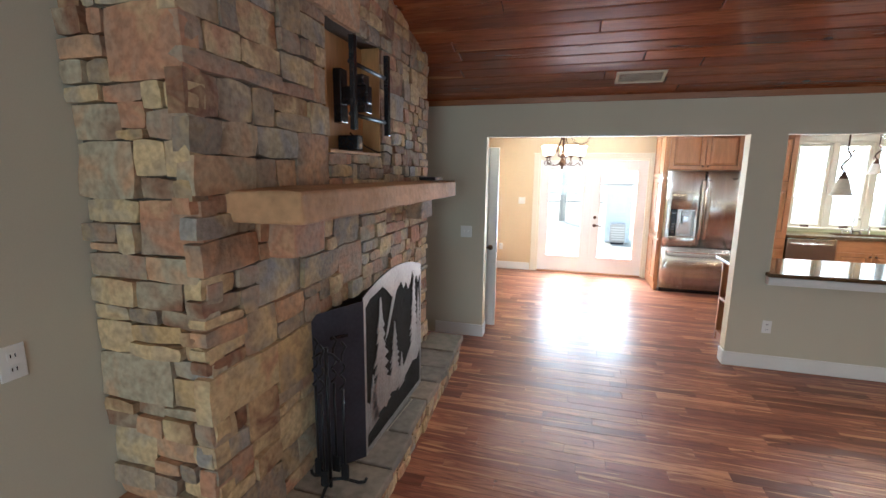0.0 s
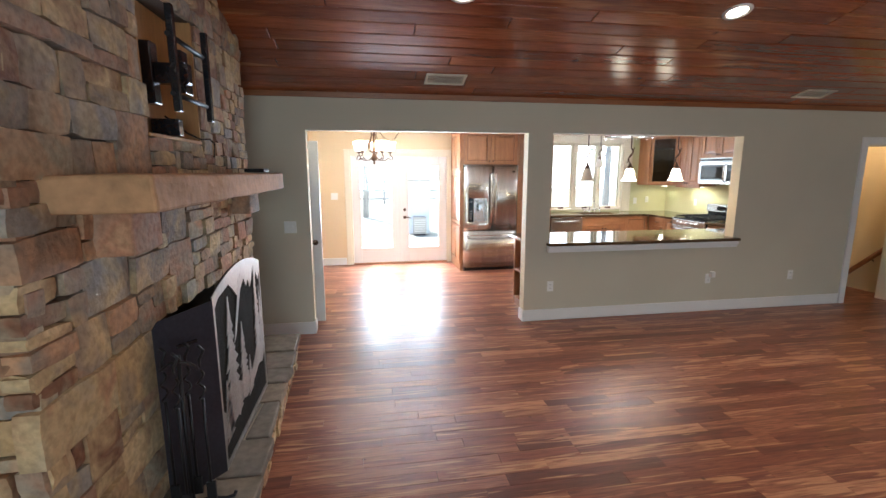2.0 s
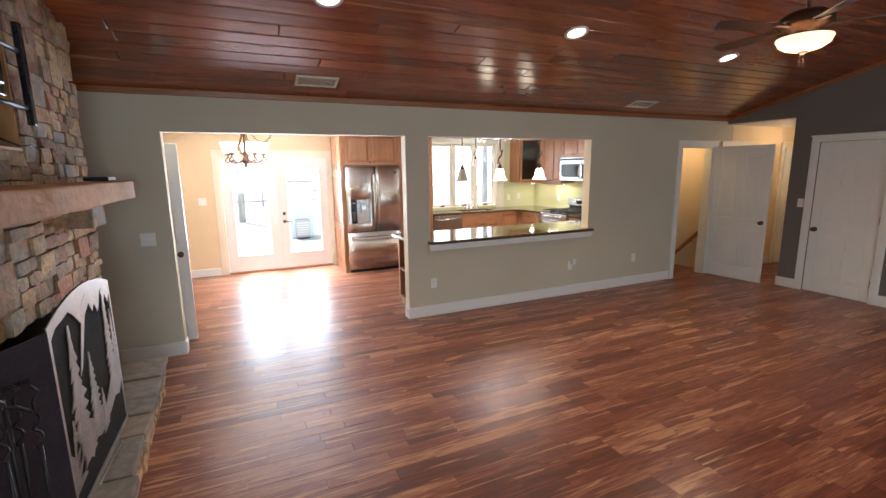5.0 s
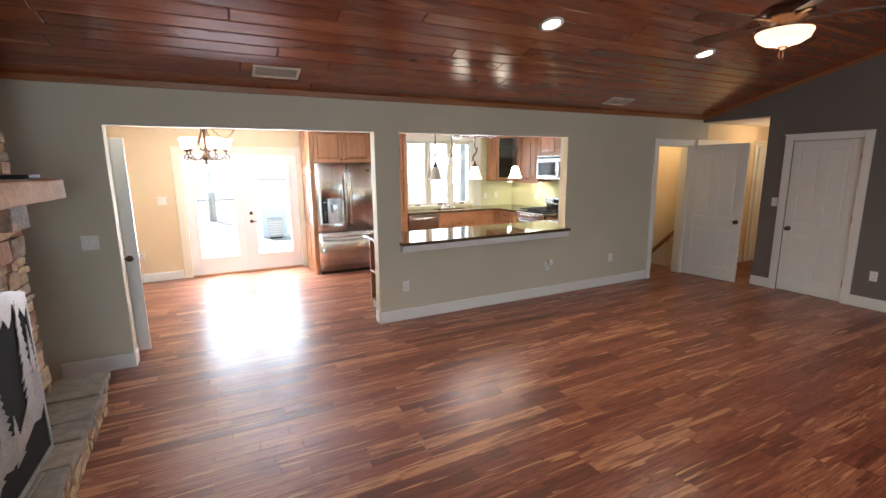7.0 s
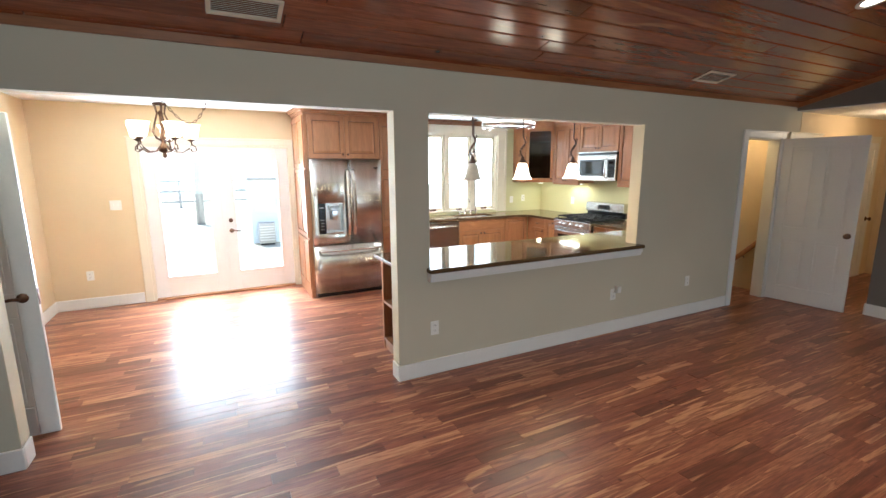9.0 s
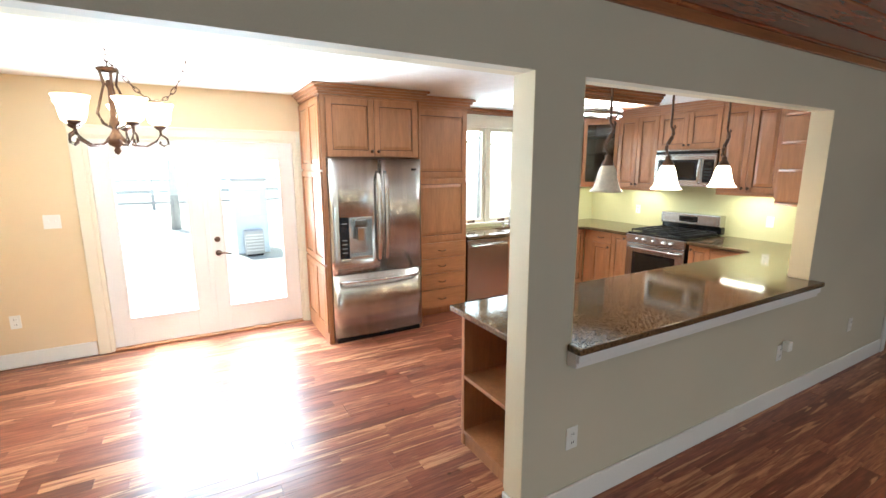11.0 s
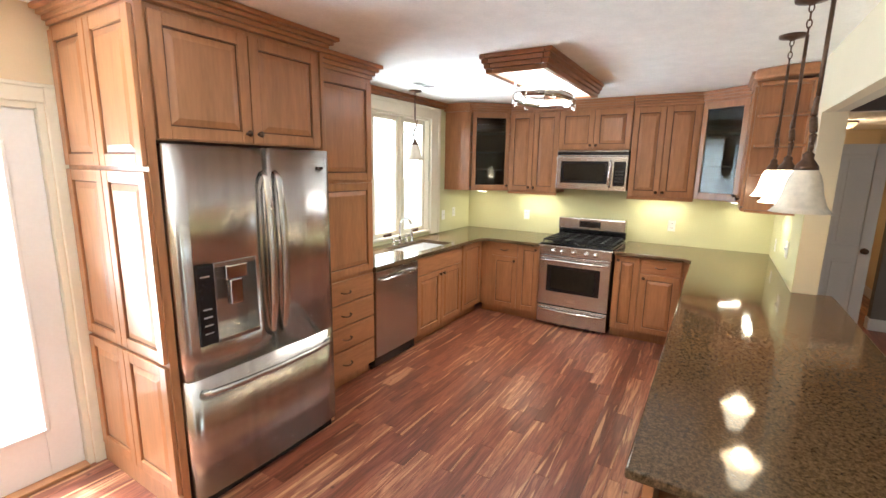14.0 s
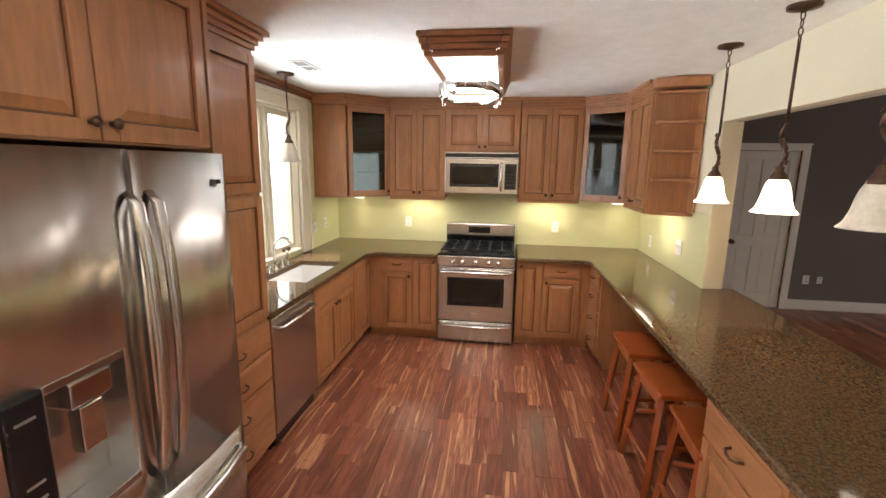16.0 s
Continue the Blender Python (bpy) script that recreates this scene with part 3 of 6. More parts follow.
d1 = thing("door_stair", "white four-panel door standing open beside a stairwell", "door", pose(D0, WALL, 0), kind="structure")
casing(d1, D1 - D0, DZ)
part(d1, "jamb", Shape().box(0, 0.015, 0, 0.13, 0, DZ).box(D1 - D0 - 0.015, D1 - D0, 0, 0.13, 0, DZ).box(0.015, D1 - D0 - 0.015, 0, 0.13, DZ - 0.015, DZ), M_CREAMTRIM, 0.003)
dl = thing("stair_door_leaf", "white four-panel door leaf with bronze knob, open", "door", pose(D1 + 0.03, WALL - 0.025, 0, 0, 0, -84), kind="structure")
four_panel_leaf(dl, 0.80, 2.02)
knob(dl, 0.735, 0.90, 0.0)
knob(dl, 0.735, 0.90, 0.035, 1)
# closet door in the gable wall, shut; it faces -x
d2 = thing("door_closet", "white four-panel closet door, shut, bronze knob", "door", pose(EAST, C1, 0, 0, 0, -90), kind="structure")
casing(d2, C1 - C0, DZ)
dl2 = thing("closet_door_leaf", "white four-panel door leaf with bronze knob", "door", pose(EAST + 0.012, C1, 0, 0, 0, -90), kind="structure")
four_panel_leaf(dl2, C1 - C0 - 0.004, DZ - 0.004, 0.002)
knob(dl2, 0.06, 0.865, 0.0)
part(dl2, "hinge", Shape().box(0.723, 0.737, -0.016, 0.0, 0.2, 0.29).box(0.723, 0.737, -0.016, 0.0, 1.0, 1.09).box(0.723, 0.737, -0.016, 0.0, 1.75, 1.84), M_BRONZE, 0.003)
# hall door on the hall's north wall, shut
d3 = thing("door_hall", "cream four-panel hall door, shut", "door", pose(8.3, WALL - 0.008, 0), kind="structure")
casing(d3, 0.76, DZ, mat=M_CREAMTRIM)
dl3 = thing("hall_door_leaf", "cream four-panel door leaf, shut", "door", pose(8.3, WALL - 0.046, 0), kind="structure")
four_panel_leaf(dl3, 0.75, DZ - 0.004, 0.005)
knob(dl3, 0.69, 0.9, 0)
d5 = thing("door_hall_near", "cream door casing in the hall", "door", pose(6.75, WALL - 0.008, 0), kind="structure")
casing(d5, 0.60, DZ, mat=M_CREAMTRIM)
# dining side door, open, hinged on the dining west wall
dl4 = thing("dining_door_leaf", "white door leaf with bronze lever, standing open", "door", pose(DWEST + 0.015, 4.875, 0), kind="structure")
four_panel_leaf(dl4, 0.78, 2.02)
lever(dl4, 0.71, 0.92, 0.0)
part(dl4, "latch", Shape().box(0.779, 0.783, 0.006, 0.029, 0.87, 0.97), M_BRONZE, 0.001)

# french doors
fd = thing("door_french", "white glazed double french doors with bronze lever", "door", pose(FD0, NORTH, 0), kind="structure")
W = FD1 - FD0
casing(fd, W, FDZ, 0.09, M_CREAMTRIM)
part(fd, "jamb", Shape().box(0, 0.03, 0, 0.15, 0, FDZ).box(W - 0.03, W, 0, 0.15, 0, FDZ).box(0.03, W - 0.03, 0, 0.15, FDZ - 0.03, FDZ), M_CREAMTRIM, 0.003)
part(fd, "threshold", Shape().box(0.03, W - 0.03, -0.03, 0.15, 0, 0.022), M_CABH, 0.006)
for i, a in enumerate((0.034, W / 2 + 0.002)):
    lw = W / 2 - 0.036
    s = Shape().box(a, a + 0.15, 0.03, 0.075, 0.024, FDZ - 0.033).box(a + lw - 0.15, a + lw, 0.03, 0.075, 0.024, FDZ - 0.033)
    s.box(a + 0.15, a + lw - 0.15, 0.03, 0.075, 0.024, 0.30).box(a + 0.15, a + lw - 0.15, 0.03, 0.075, 1.79, FDZ - 0.033)
    s.box(a + 0.13, a + lw - 0.13, 0.018, 0.03, 0.28, 0.30).box(a + 0.13, a + lw - 0.13, 0.018, 0.03, 1.79, 1.81).box(a + 0.13, a + 0.15, 0.018, 0.03, 0.3, 1.79).box(a + lw - 0.15, a + lw - 0.13, 0.018, 0.03, 0.3, 1.79)
    part(fd, "leaf", s, M_WHITE, 0.004)
    part(fd, "pane", Shape().box(a + 0.15, a + lw - 0.15, 0.05, 0.056, 0.30, 1.79), M_GLASS).visible_shadow = False
part(fd, "astragal", Shape().box(W / 2 - 0.022, W / 2 + 0.022, 0.018, 0.03, 0.024, FDZ - 0.033), M_WHITE, 0.004)
lever(fd, W / 2 + 0.08, 0.86, 0.03, -1, 1)
s = Shape().turned([(0, 0), (0.028, 0), (0.028, 0.008), (0.018, 0.014), (0, 0.015)], seg=16)
s.place(Matrix.Translation((W / 2 + 0.08, 0.03, 1.0)) @ Matrix.Rotation(radians(90), 4, "X"))
part(fd, "deadbolt", s, M_BRONZE)

# kitchen window: three casements
wn_ = thing("window_1", "cream three-light casement window over the sink", "window", pose(WN0, NORTH, 0), kind="structure")
W = WN1 - WN0
s = Shape().box(-0.17, 0, -0.03, 0, WNZ0 - 0.05, WNZ1 + 0.12).box(W, W + 0.17, -0.03, 0, WNZ0 - 0.05, WNZ1 + 0.12).box(0, W, -0.03, 0, WNZ1, WNZ1 + 0.12)
s.box(W + 0.14, W + 0.18, -0.04, -0.03, WNZ0 - 0.05, WNZ1 + 0.12).box(0.0, W + 0.18, -0.04, -0.03, WNZ1 + 0.09, WNZ1 + 0.13)
part(wn_, "casing", s, M_CREAMTRIM, 0.006)
part(wn_, "sill", Shape().box(0, W, -0.02, 0.10, WNZ0 - 0.02, WNZ0 + 0.004), M_CREAMTRIM, 0.006)
s = Shape().box(0, 0.02, 0, 0.15, WNZ0, WNZ1).box(W - 0.02, W, 0, 0.15, WNZ0, WNZ1).box(0.02, W - 0.02, 0, 0.15, WNZ1 - 0.02, WNZ1)
for k in (1, 2):
    s.box(k * W / 3 - 0.03, k * W / 3 + 0.03, 0.02, 0.13, WNZ0 + 0.004, WNZ1 - 0.02)
part(wn_, "frame", s, M_CREAMTRIM, 0.004)
for k in range(3):
    a, b = k * W / 3 + 0.032, (k + 1) * W / 3 - 0.032
    part(wn_, "sash", Shape().box(a, a + 0.04, 0.05, 0.09, WNZ0 + 0.006, WNZ1 - 0.022).box(b - 0.04, b, 0.05, 0.09, WNZ0 + 0.006, WNZ1 - 0.022).box(a + 0.04, b - 0.04, 0.05, 0.09, WNZ0 + 0.006, WNZ0 + 0.05).box(a + 0.04, b - 0.04, 0.05, 0.09, WNZ1 - 0.066, WNZ1 - 0.022), M_CREAMTRIM, 0.003)
    part(wn_, "pane", Shape().box(a + 0.04, b - 0.04, 0.068, 0.073, WNZ0 + 0.05, WNZ1 - 0.066), M_GLASS).visible_shadow = False
    part(wn_, "crank", Shape().box((a + b) / 2 - 0.05, (a + b) / 2 + 0.05, 0.015, 0.05, WNZ0 + 0.004, WNZ0 + 0.03).sweep([((a + b) / 2, 0.03, WNZ0 + 0.03), ((a + b) / 2 + 0.05, 0.02, WNZ0 + 0.035)], 0.006, 6), M_BRONZE, 0.003)


# ---------------------------------------------------------------- kitchen cabinets
def panel_door(parent, x0, x1, z0, z1, y=0.0, knob_at=None, pull=False, name="door", st=0.055):
    """A raised-panel front standing proud of the plane y, towards -y, with a dark glazed groove."""
    t = 0.02
    s = Shape()
    if z1 - z0 < 0.22:
        s.box(x0, x1, y - t, y, z0, z1)
        s.box(x0 + 0.022, x1 - 0.022, y - t - 0.004, y - t, z0 + 0.022, z1 - 0.022)
    else:
        s.box(x0, x0 + st, y - t, y, z0, z1).box(x1 - st, x1, y - t, y, z0, z1)
        s.box(x0 + st, x1 - st, y - t + 0.0005, y, z0, z0 + st).box(x0 + st, x1 - st, y - t + 0.0005, y, z1 - st, z1)
        s.box(x0 + st, x1 - st, y - 0.008, y, z0 + st, z1 - st, 1)
        a, b, c, e = x0 + st + 0.008, x1 - st - 0.008, z0 + st + 0.008, z1 - st - 0.008
        k = min(0.03, (b - a) * 0.3)
        lo = [s.bm.verts.new(q) for q in ((a, y - 0.0085, c), (b, y - 0.0085, c), (b, y - 0.0085, e), (a, y - 0.0085, e))]
        up = [s.bm.verts.new(q) for q in ((a + k, y - 0.018, c + k), (b - k, y - 0.018, c + k), (b - k, y - 0.018, e - k), (a + k, y - 0.018, e - k))]
        s.bm.faces.new(up)
        for i in range(4):
            s.bm.faces.new((lo[i], lo[(i + 1) % 4], up[(i + 1) % 4], up[i]))
    d_ = part(parent, name, s, [M_CAB if z1 - z0 > 0.22 else M_CABH, M_GLAZE], 0.003)
    if knob_at:
        kx, kz = knob_at
        s = Shape().turned([(0, 0), (0.008, 0), (0.007, 0.012), (0.015, 0.02), (0.016, 0.026), (0, 0.03)], seg=12)
        s.place(Matrix.Translation((kx, y - t, kz)) @ Matrix.Rotation(radians(90), 4, "X"))
        part(d_, "knob", s, M_BRONZE)
    if pull:
        c, zc = (x0 + x1) / 2, (z0 + z1) / 2
        yy = y - t - 0.004
        s = Shape().sweep([(c - 0.045, yy, zc), (c - 0.04, yy - 0.022, zc - 0.002), (c - 0.015, yy - 0.03, zc - 0.008), (c + 0.015, yy - 0.03, zc - 0.008), (c + 0.04, yy - 0.022, zc - 0.002), (c + 0.045, yy, zc)], 0.0055, 8)
        part(d_, "pull", s, M_BRONZE)
    return d_


def base_cabinet(w, m, fronts, depth=0.58, label="honey maple base cabinet with raised panel doors", top=0.874):
    """Local x runs to the viewer's right, the face is at y 0; fronts: (x0, x1, z0, z1, kind)."""
    c = thing("base_cabinet", label, "cabinet", m, "kitchen base cabinets")
    part(c, "body", Shape().box(0, w, 0, depth, 0.10, top).box(0, w, 0.06, depth, 0, 0.10).box(0, w, 0, 0.02, top, 0.8745), M_CAB, 0.002)
    for x0, x1, z0, z1, kind in fronts:
        panel_door(c, x0, x1, z0, z1, -0.0005, knob_at=(x1 - 0.03, z1 - 0.04) if kind == "L" else (x0 + 0.03, z1 - 0.04) if kind == "R" else None, pull=kind == "D", name="drawer" if kind in "DF" else "door")
    return c


def crown(parent, runs, z0, z1, out=0.05):
    """Crown moulding: runs of (x0, x1, y, ends) on faces towards -y."""
    for x0, x1, y, e0, e1, depth in runs:
        s = Shape()
        n = 4
        for i in range(n):
            a, b = i / n, (i + 1) / n
            o = out * (b ** 1.6) + 0.006
            s.box(x0 - (o if e0 else 0), x1 + (o if e1 else 0), y - o, depth, z0 + (z1 - z0) * a, z0 + (z1 - z0) * b)
        part(parent, "crown", s, M_CABH, 0.004)


FX0, FX1 = 1.305, 2.245
FRY = 7.20
# tall fridge surround: side panel with raised panels, cabinet above
c = thing("fridge_surround", "honey maple tall cabinet surround with panelled side", "cabinet", pose(0, 0, 0))
part(c, "side_panel", Shape().box(1.262, 1.30, 7.215, NORTH - 0.002, 0, 2.37), M_CAB, 0.003)
part(c, "side_panel", Shape().box(2.25, 2.275, 7.215, NORTH - 0.002, 0, 2.37), M_CAB, 0.003)
part(c, "body", Shape().box(1.30, 2.25, 7.235, NORTH - 0.002, 1.815, 2.37), M_CAB, 0.002)
panel_door(c, 1.315, 1.772, 1.822, 2.345, 7.2345, (1.742, 1.87))
panel_door(c, 1.778, 2.235, 1.822, 2.345, 7.2345, (1.808, 1.87))
side = thing("pantry_side_panels", "honey maple raised panel pantry side", "cabinet", pose(1.2615, NORTH - 0.01, 0, 0, 0, -90))
for z0, z1 in ((0.12, 0.78), (0.80, 1.68), (1.70, 2.345)):
    for a, b in ((0.02, 0.41), (0.415, 0.815)):
        panel_door(side, a, b, z0, z1)
part(side, "base_board", Shape().box(0.0, 0.835, -0.012, 0, 0, 0.11), M_CAB, 0.003)
crown(c, [(1.262, 2.275, 7.215, True, True, NORTH - 0.002)], 2.37, KCEIL - 0.002, 0.065)

# fridge
f = thing("refrigerator", "stainless steel french-door refrigerator with water dispenser", "refrigerator", pose(FX0, FRY, 0))
FW = FX1 - FX0
part(f, "body", Shape().box(0.01, FW - 0.01, 0.072, 0.80, 0.03, 1.775), M_BLACK, 0.005)


def bowed(x0, x1, z0, z1, bow, cut=None):
    """A steel front, gently bowed across its width; cut is a rectangle left open."""
    s = Shape()
    xs = [x0 + (x1 - x0) * i / 14 for i in range(15)]
    zs = [z0, z1]
    if cut:
        xs = sorted(set([x for x in xs if not (cut[0] < x < cut[1])] + [cut[0], cut[1]]))
        zs = [z0, cut[2], cut[3], z1]

    def y(x):
        u = (x - x0) / (x1 - x0)
        e = min(u, 1 - u)
        return -0.035 - bow * math.sin(math.pi * u) + (0.008 * (1 - e / 0.03) ** 2 if e < 0.03 else 0)
    grid = [[s.bm.verts.new((x, y(x), z)) for x in xs] for z in zs]
    for j in range(len(zs) - 1):
        for i in range(len(xs) - 1):
            if cut and zs[j] >= cut[2] - 1e-6 and zs[j + 1] <= cut[3] + 1e-6 and xs[i] >= cut[0] - 1e-6 and xs[i + 1] <= cut[1] + 1e-6:
                continue
            fc = s.bm.faces.new((grid[j][i], grid[j][i + 1], grid[j + 1][i + 1], grid[j + 1][i]))
            fc.smooth = True
    geo = bmesh.ops.extrude_face_region(s.bm, geom=s.bm.faces[:])
    for v in geo["geom"]:
        if isinstance(v, bmesh.types.BMVert):
            v.co.y = 0.07
    return s


MID = 0.505
dA = part(f, "door", bowed(0.0, MID - 0.003, 0.70, 1.80, 0.012, (0.075, 0.40, 0.85, 1.25)), M_STEEL)
dB = part(f, "door", bowed(MID + 0.003, FW, 0.70, 1.80, 0.012), M_STEEL)
dC = part(f, "freezer_drawer", bowed(0.0, FW, 0.06, 0.69, 0.016), M_STEEL)
part(f, "kick_grille", Shape().box(0.02, FW - 0.02, -0.01, 0.02, 0.0, 0.05), M_BLACK, 0.004)
# dispenser in the left door
part(dA, "dispenser_panel", Shape().box(0.078, 0.165, -0.05, -0.02, 0.855, 1.245), M_BLACK, 0.004, "glossy black control panel")
for a, z in ((0.0, 1.19), (0.003, 0.91), (0.003, 0.95), (0.003, 0.99), (0.003, 1.03)):
    part(dA, "display_bar", Shape().box(0.095 + a, 0.14, -0.0515, -0.0503, z, z + 0.007), M_PEWTER)
part(dA, "dispenser_well", Shape().box(0.165, 0.40, 0.05, 0.06, 0.85, 1.25).box(0.165, 0.171, -0.045, 0.05, 0.85, 1.25).box(0.394, 0.40, -0.045, 0.05, 0.85, 1.25).box(0.171, 0.394, -0.042, 0.05, 1.225, 1.25).box(0.171, 0.394, -0.056, 0.05, 0.85, 0.872), M_STEELH, 0.004)
part(dA, "nozzle", Shape().box(0.225, 0.345, -0.048, 0.05, 1.155, 1.225).box(0.25, 0.32, -0.04, 0.0, 1.02, 1.15), M_CHROME, 0.006)
for x in (MID - 0.038, MID + 0.038):
    pts = [(x, -0.04, 0.80), (x, -0.072, 0.83), (x, -0.092, 1.0), (x, -0.100, 1.24), (x, -0.092, 1.48), (x, -0.072, 1.65), (x, -0.04, 1.68)]
    part(dA if x < MID else dB, "handle", Shape().sweep(pts, [0.010, 0.013, 0.013, 0.013, 0.013, 0.013, 0.010], 10).place(Matrix.Translation((x, 0, 0)) @ Matrix.Diagonal((1.75, 1, 1, 1)) @ Matrix.Translation((-x, 0, 0))), M_STEEL)
part(dC, "handle", Shape().sweep([(0.06, -0.045, 0.625), (0.09, -0.085, 0.63), (0.25, -0.11, 0.632), (0.47, -0.118, 0.632), (0.69, -0.11, 0.632), (0.85, -0.085, 0.63), (0.88, -0.045, 0.625)], 0.016, 10), M_STEELH)
part(dB, "badge", Shape().box(0.83, 0.845, -0.0455, -0.043, 1.69, 1.71).box(0.85, 0.885, -0.0455, -0.043, 1.692, 1.708), M_BLACK, 0.001, "small dark maker's badge")
for a in (0.02, FW - 0.14):
    part(f, "hinge_cover", Shape().box(a, a + 0.12, 0.075, 0.16, 1.776, 1.80), M_BLACK, 0.005)

# tall pantry beside the fridge
PY = 7.46
c = thing("pantry_cabinet", "honey maple pantry cabinet with four drawers", "cabinet", pose(2.28, PY, 0))
part(c, "body", Shape().box(0, 0.70, 0, NORTH - PY - 0.002, 0.10, 2.37).box(0, 0.70, 0.06, NORTH - PY - 0.002, 0, 0.10), M_CAB, 0.002)
panel_door(c, 0.03, 0.685, 1.61, 2.32, -0.0005)
panel_door(c, 0.03, 0.685, 0.90, 1.59, -0.0005)
for z0, z1 in ((0.70, 0.87), (0.52, 0.69), (0.33, 0.51), (0.11, 0.32)):
    panel_door(c, 0.03, 0.685, z0, min(z1, z0 + 0.21), -0.0005, pull=True, name="drawer")
crown(c, [(0, 0.70, 0, False, True, NORTH - PY - 0.002)], 2.35, KCEIL - 0.002, 0.065)

# north run
CY = 7.47
dw = thing("dishwasher", "stainless steel dishwasher under the counter", "dishwasher", pose(2.995, CY, 0))
part(dw, "front", Shape().box(0, 0.60, -0.03, 0, 0.115, 0.865), M_STEELH, 0.006)
part(dw, "body", Shape().box(0.01, 0.59, 0.0, 0.56, 0.02, 0.87), M_BLACK, 0.003)
part(dw, "kick_plate", Shape().box(0, 0.60, 0.03, 0.05, 0.0, 0.11), M_BLACK, 0.002)
part(dw, "handle", Shape().sweep([(0.05, -0.03, 0.79), (0.07, -0.065, 0.79), (0.3, -0.075, 0.79), (0.53, -0.065, 0.79), (0.55, -0.03, 0.79)], 0.012, 10), M_CHROME)
part(dw, "badge", Shape().box(0.27, 0.33, -0.0315, -0.0295, 0.205, 0.216), M_CHROME)
base_cabinet(0.86, pose(3.60, CY, 0), [(0.01, 0.85, 0.70, 0.865, "F"), (0.01, 0.427, 0.11, 0.69, "L"), (0.433, 0.85, 0.11, 0.69, "R")], label="honey maple sink base cabinet with false drawer", top=0.67)
base_cabinet(0.49, pose(4.46, CY, 0), [(0.02, 0.47, 0.11, 0.865, "")], label="honey maple corner base cabinet, plain panel door")
# range wall, faces -x: local x runs towards -y
CX = 4.955
base_cabinet(0.72, pose(CX, 7.465, 0, 0, 0, -90), [(0.15, 0.465, 0.72, 0.865, "D"), (0.15, 0.465, 0.11, 0.71, "L"), (0.48, 0.715, 0.11, 0.865, "L")], depth=0.74)
base_cabinet(0.62, pose(CX, 5.955, 0, 0, 0, -90), [(0.01, 0.24, 0.11, 0.865, "R"), (0.255, 0.60, 0.72, 0.865, "D"), (0.255, 0.60, 0.11, 0.71, "R")], depth=0.74)
# peninsula, faces +y: local x runs towards -x
PEN = 5.24
base_cabinet(0.42, pose(4.95, PEN, 0, 0, 0, 180), [(0.02, 0.40, 0.72, 0.865, "D"), (0.02, 0.40, 0.52, 0.71, "D"), (0.02, 0.40, 0.32, 0.51, "D"), (0.02, 0.40, 0.11, 0.31, "D")], 0.60, "honey maple drawer base cabinet in the peninsula")
base_cabinet(0.55, pose(2.46, PEN, 0, 0, 0, 180), [(0.01, 0.54, 0.70, 0.865, "D"), (0.01, 0.54, 0.40, 0.69, "D"), (0.01, 0.54, 0.11, 0.39, "D")], 0.60, "honey maple drawer base cabinet in the peninsula")
c = thing("corner_filler", "honey maple filler in the cabinet corner", "cabinet")
part(c, "panel", Shape().box(4.953, 5.02, 5.236, 5.334, 0.10, 0.873).box(5.0, 5.03, 5.236, 5.334, 0, 0.10), M_CAB, 0.002)
c = thing("knee_space_panel", "honey maple back panel of the seating space", "cabinet", pose(0, 0, 0))
part(c, "panel", Shape().box(2.462, 4.528, 4.642, 4.66, 0, 0.872), M_CAB, 0.002)
# open shelf end of the peninsula, faces -x
c = thing("open_shelf_cabinet", "honey maple open end shelf under the granite counter", "cabinet", pose(1.55, 5.235, 0, 0, 0, -90))
s = Shape().box(0, 0.03, 0, 0.355, 0, 0.874).box(0.57, 0.60, 0, 0.355, 0, 0.874).box(0.03, 0.57, 0.34, 0.355, 0, 0.874)
part(c, "carcass", s, M_CAB, 0.003)
for z in (0.08, 0.45, 0.845):
    part(c, "shelf", Shape().box(0.03, 0.57, 0.0, 0.34, z, z + 0.025), M_CAB, 0.003)
part(c, "toe_board", Shape().box(0.03, 0.57, 0.01, 0.03, 0, 0.08), M_CAB, 0.002)

# granite
EDGE = CY - 0.04
c = thing("north_countertop", "polished speckled brown granite countertop with sink cutout", "countertop")
SK0, SK1, SY0, SY1 = 3.66, 4.36, 7.53, 7.90
part(c, "slab", Shape().box(2.985, SK0, EDGE, NORTH - 0.002, 0.875, BARZ).box(SK1, KEAST - 0.002, EDGE, NORTH - 0.002, 0.875, BARZ).box(SK0, SK1, EDGE, SY0, 0.875, BARZ).box(SK0, SK1, SY1, NORTH - 0.002, 0.875, BARZ), M_GRANITE)
part(c, "slab", Shape().box(4.895, KEAST - 0.002, 6.742, EDGE, 0.875, BARZ).prism([(4.80, EDGE), (4.895, EDGE - 0.10), (4.895, EDGE)], 0.875, BARZ), M_GRANITE)
sk = thing("kitchen_sink", "white enamel undermount kitchen sink", "sink", pose(0, 0, 0))
s = Shape().box(SK0 - 0.01, SK0 + 0.012, SY0 - 0.01, SY1 + 0.01, 0.69, 0.874).box(SK1 - 0.012, SK1 + 0.01, SY0 - 0.01, SY1 + 0.01, 0.69, 0.874)
s.box(SK0 + 0.012, SK1 - 0.012, SY0 - 0.01, SY0 + 0.012, 0.69, 0.874).box(SK0 + 0.012, SK1 - 0.012, SY1 - 0.012, SY1 + 0.01, 0.69, 0.874).box(SK0 - 0.01, SK1 + 0.01, SY0 - 0.01, SY1 + 0.01, 0.68, 0.69)
part(sk, "basin", s, M_SINK, 0.01)
part(sk, "drain", Shape().turned([(0.0, 0.694), (0.04, 0.694), (0.045, 0.691)], 4.0, 7.7, 16), M_CHROME)
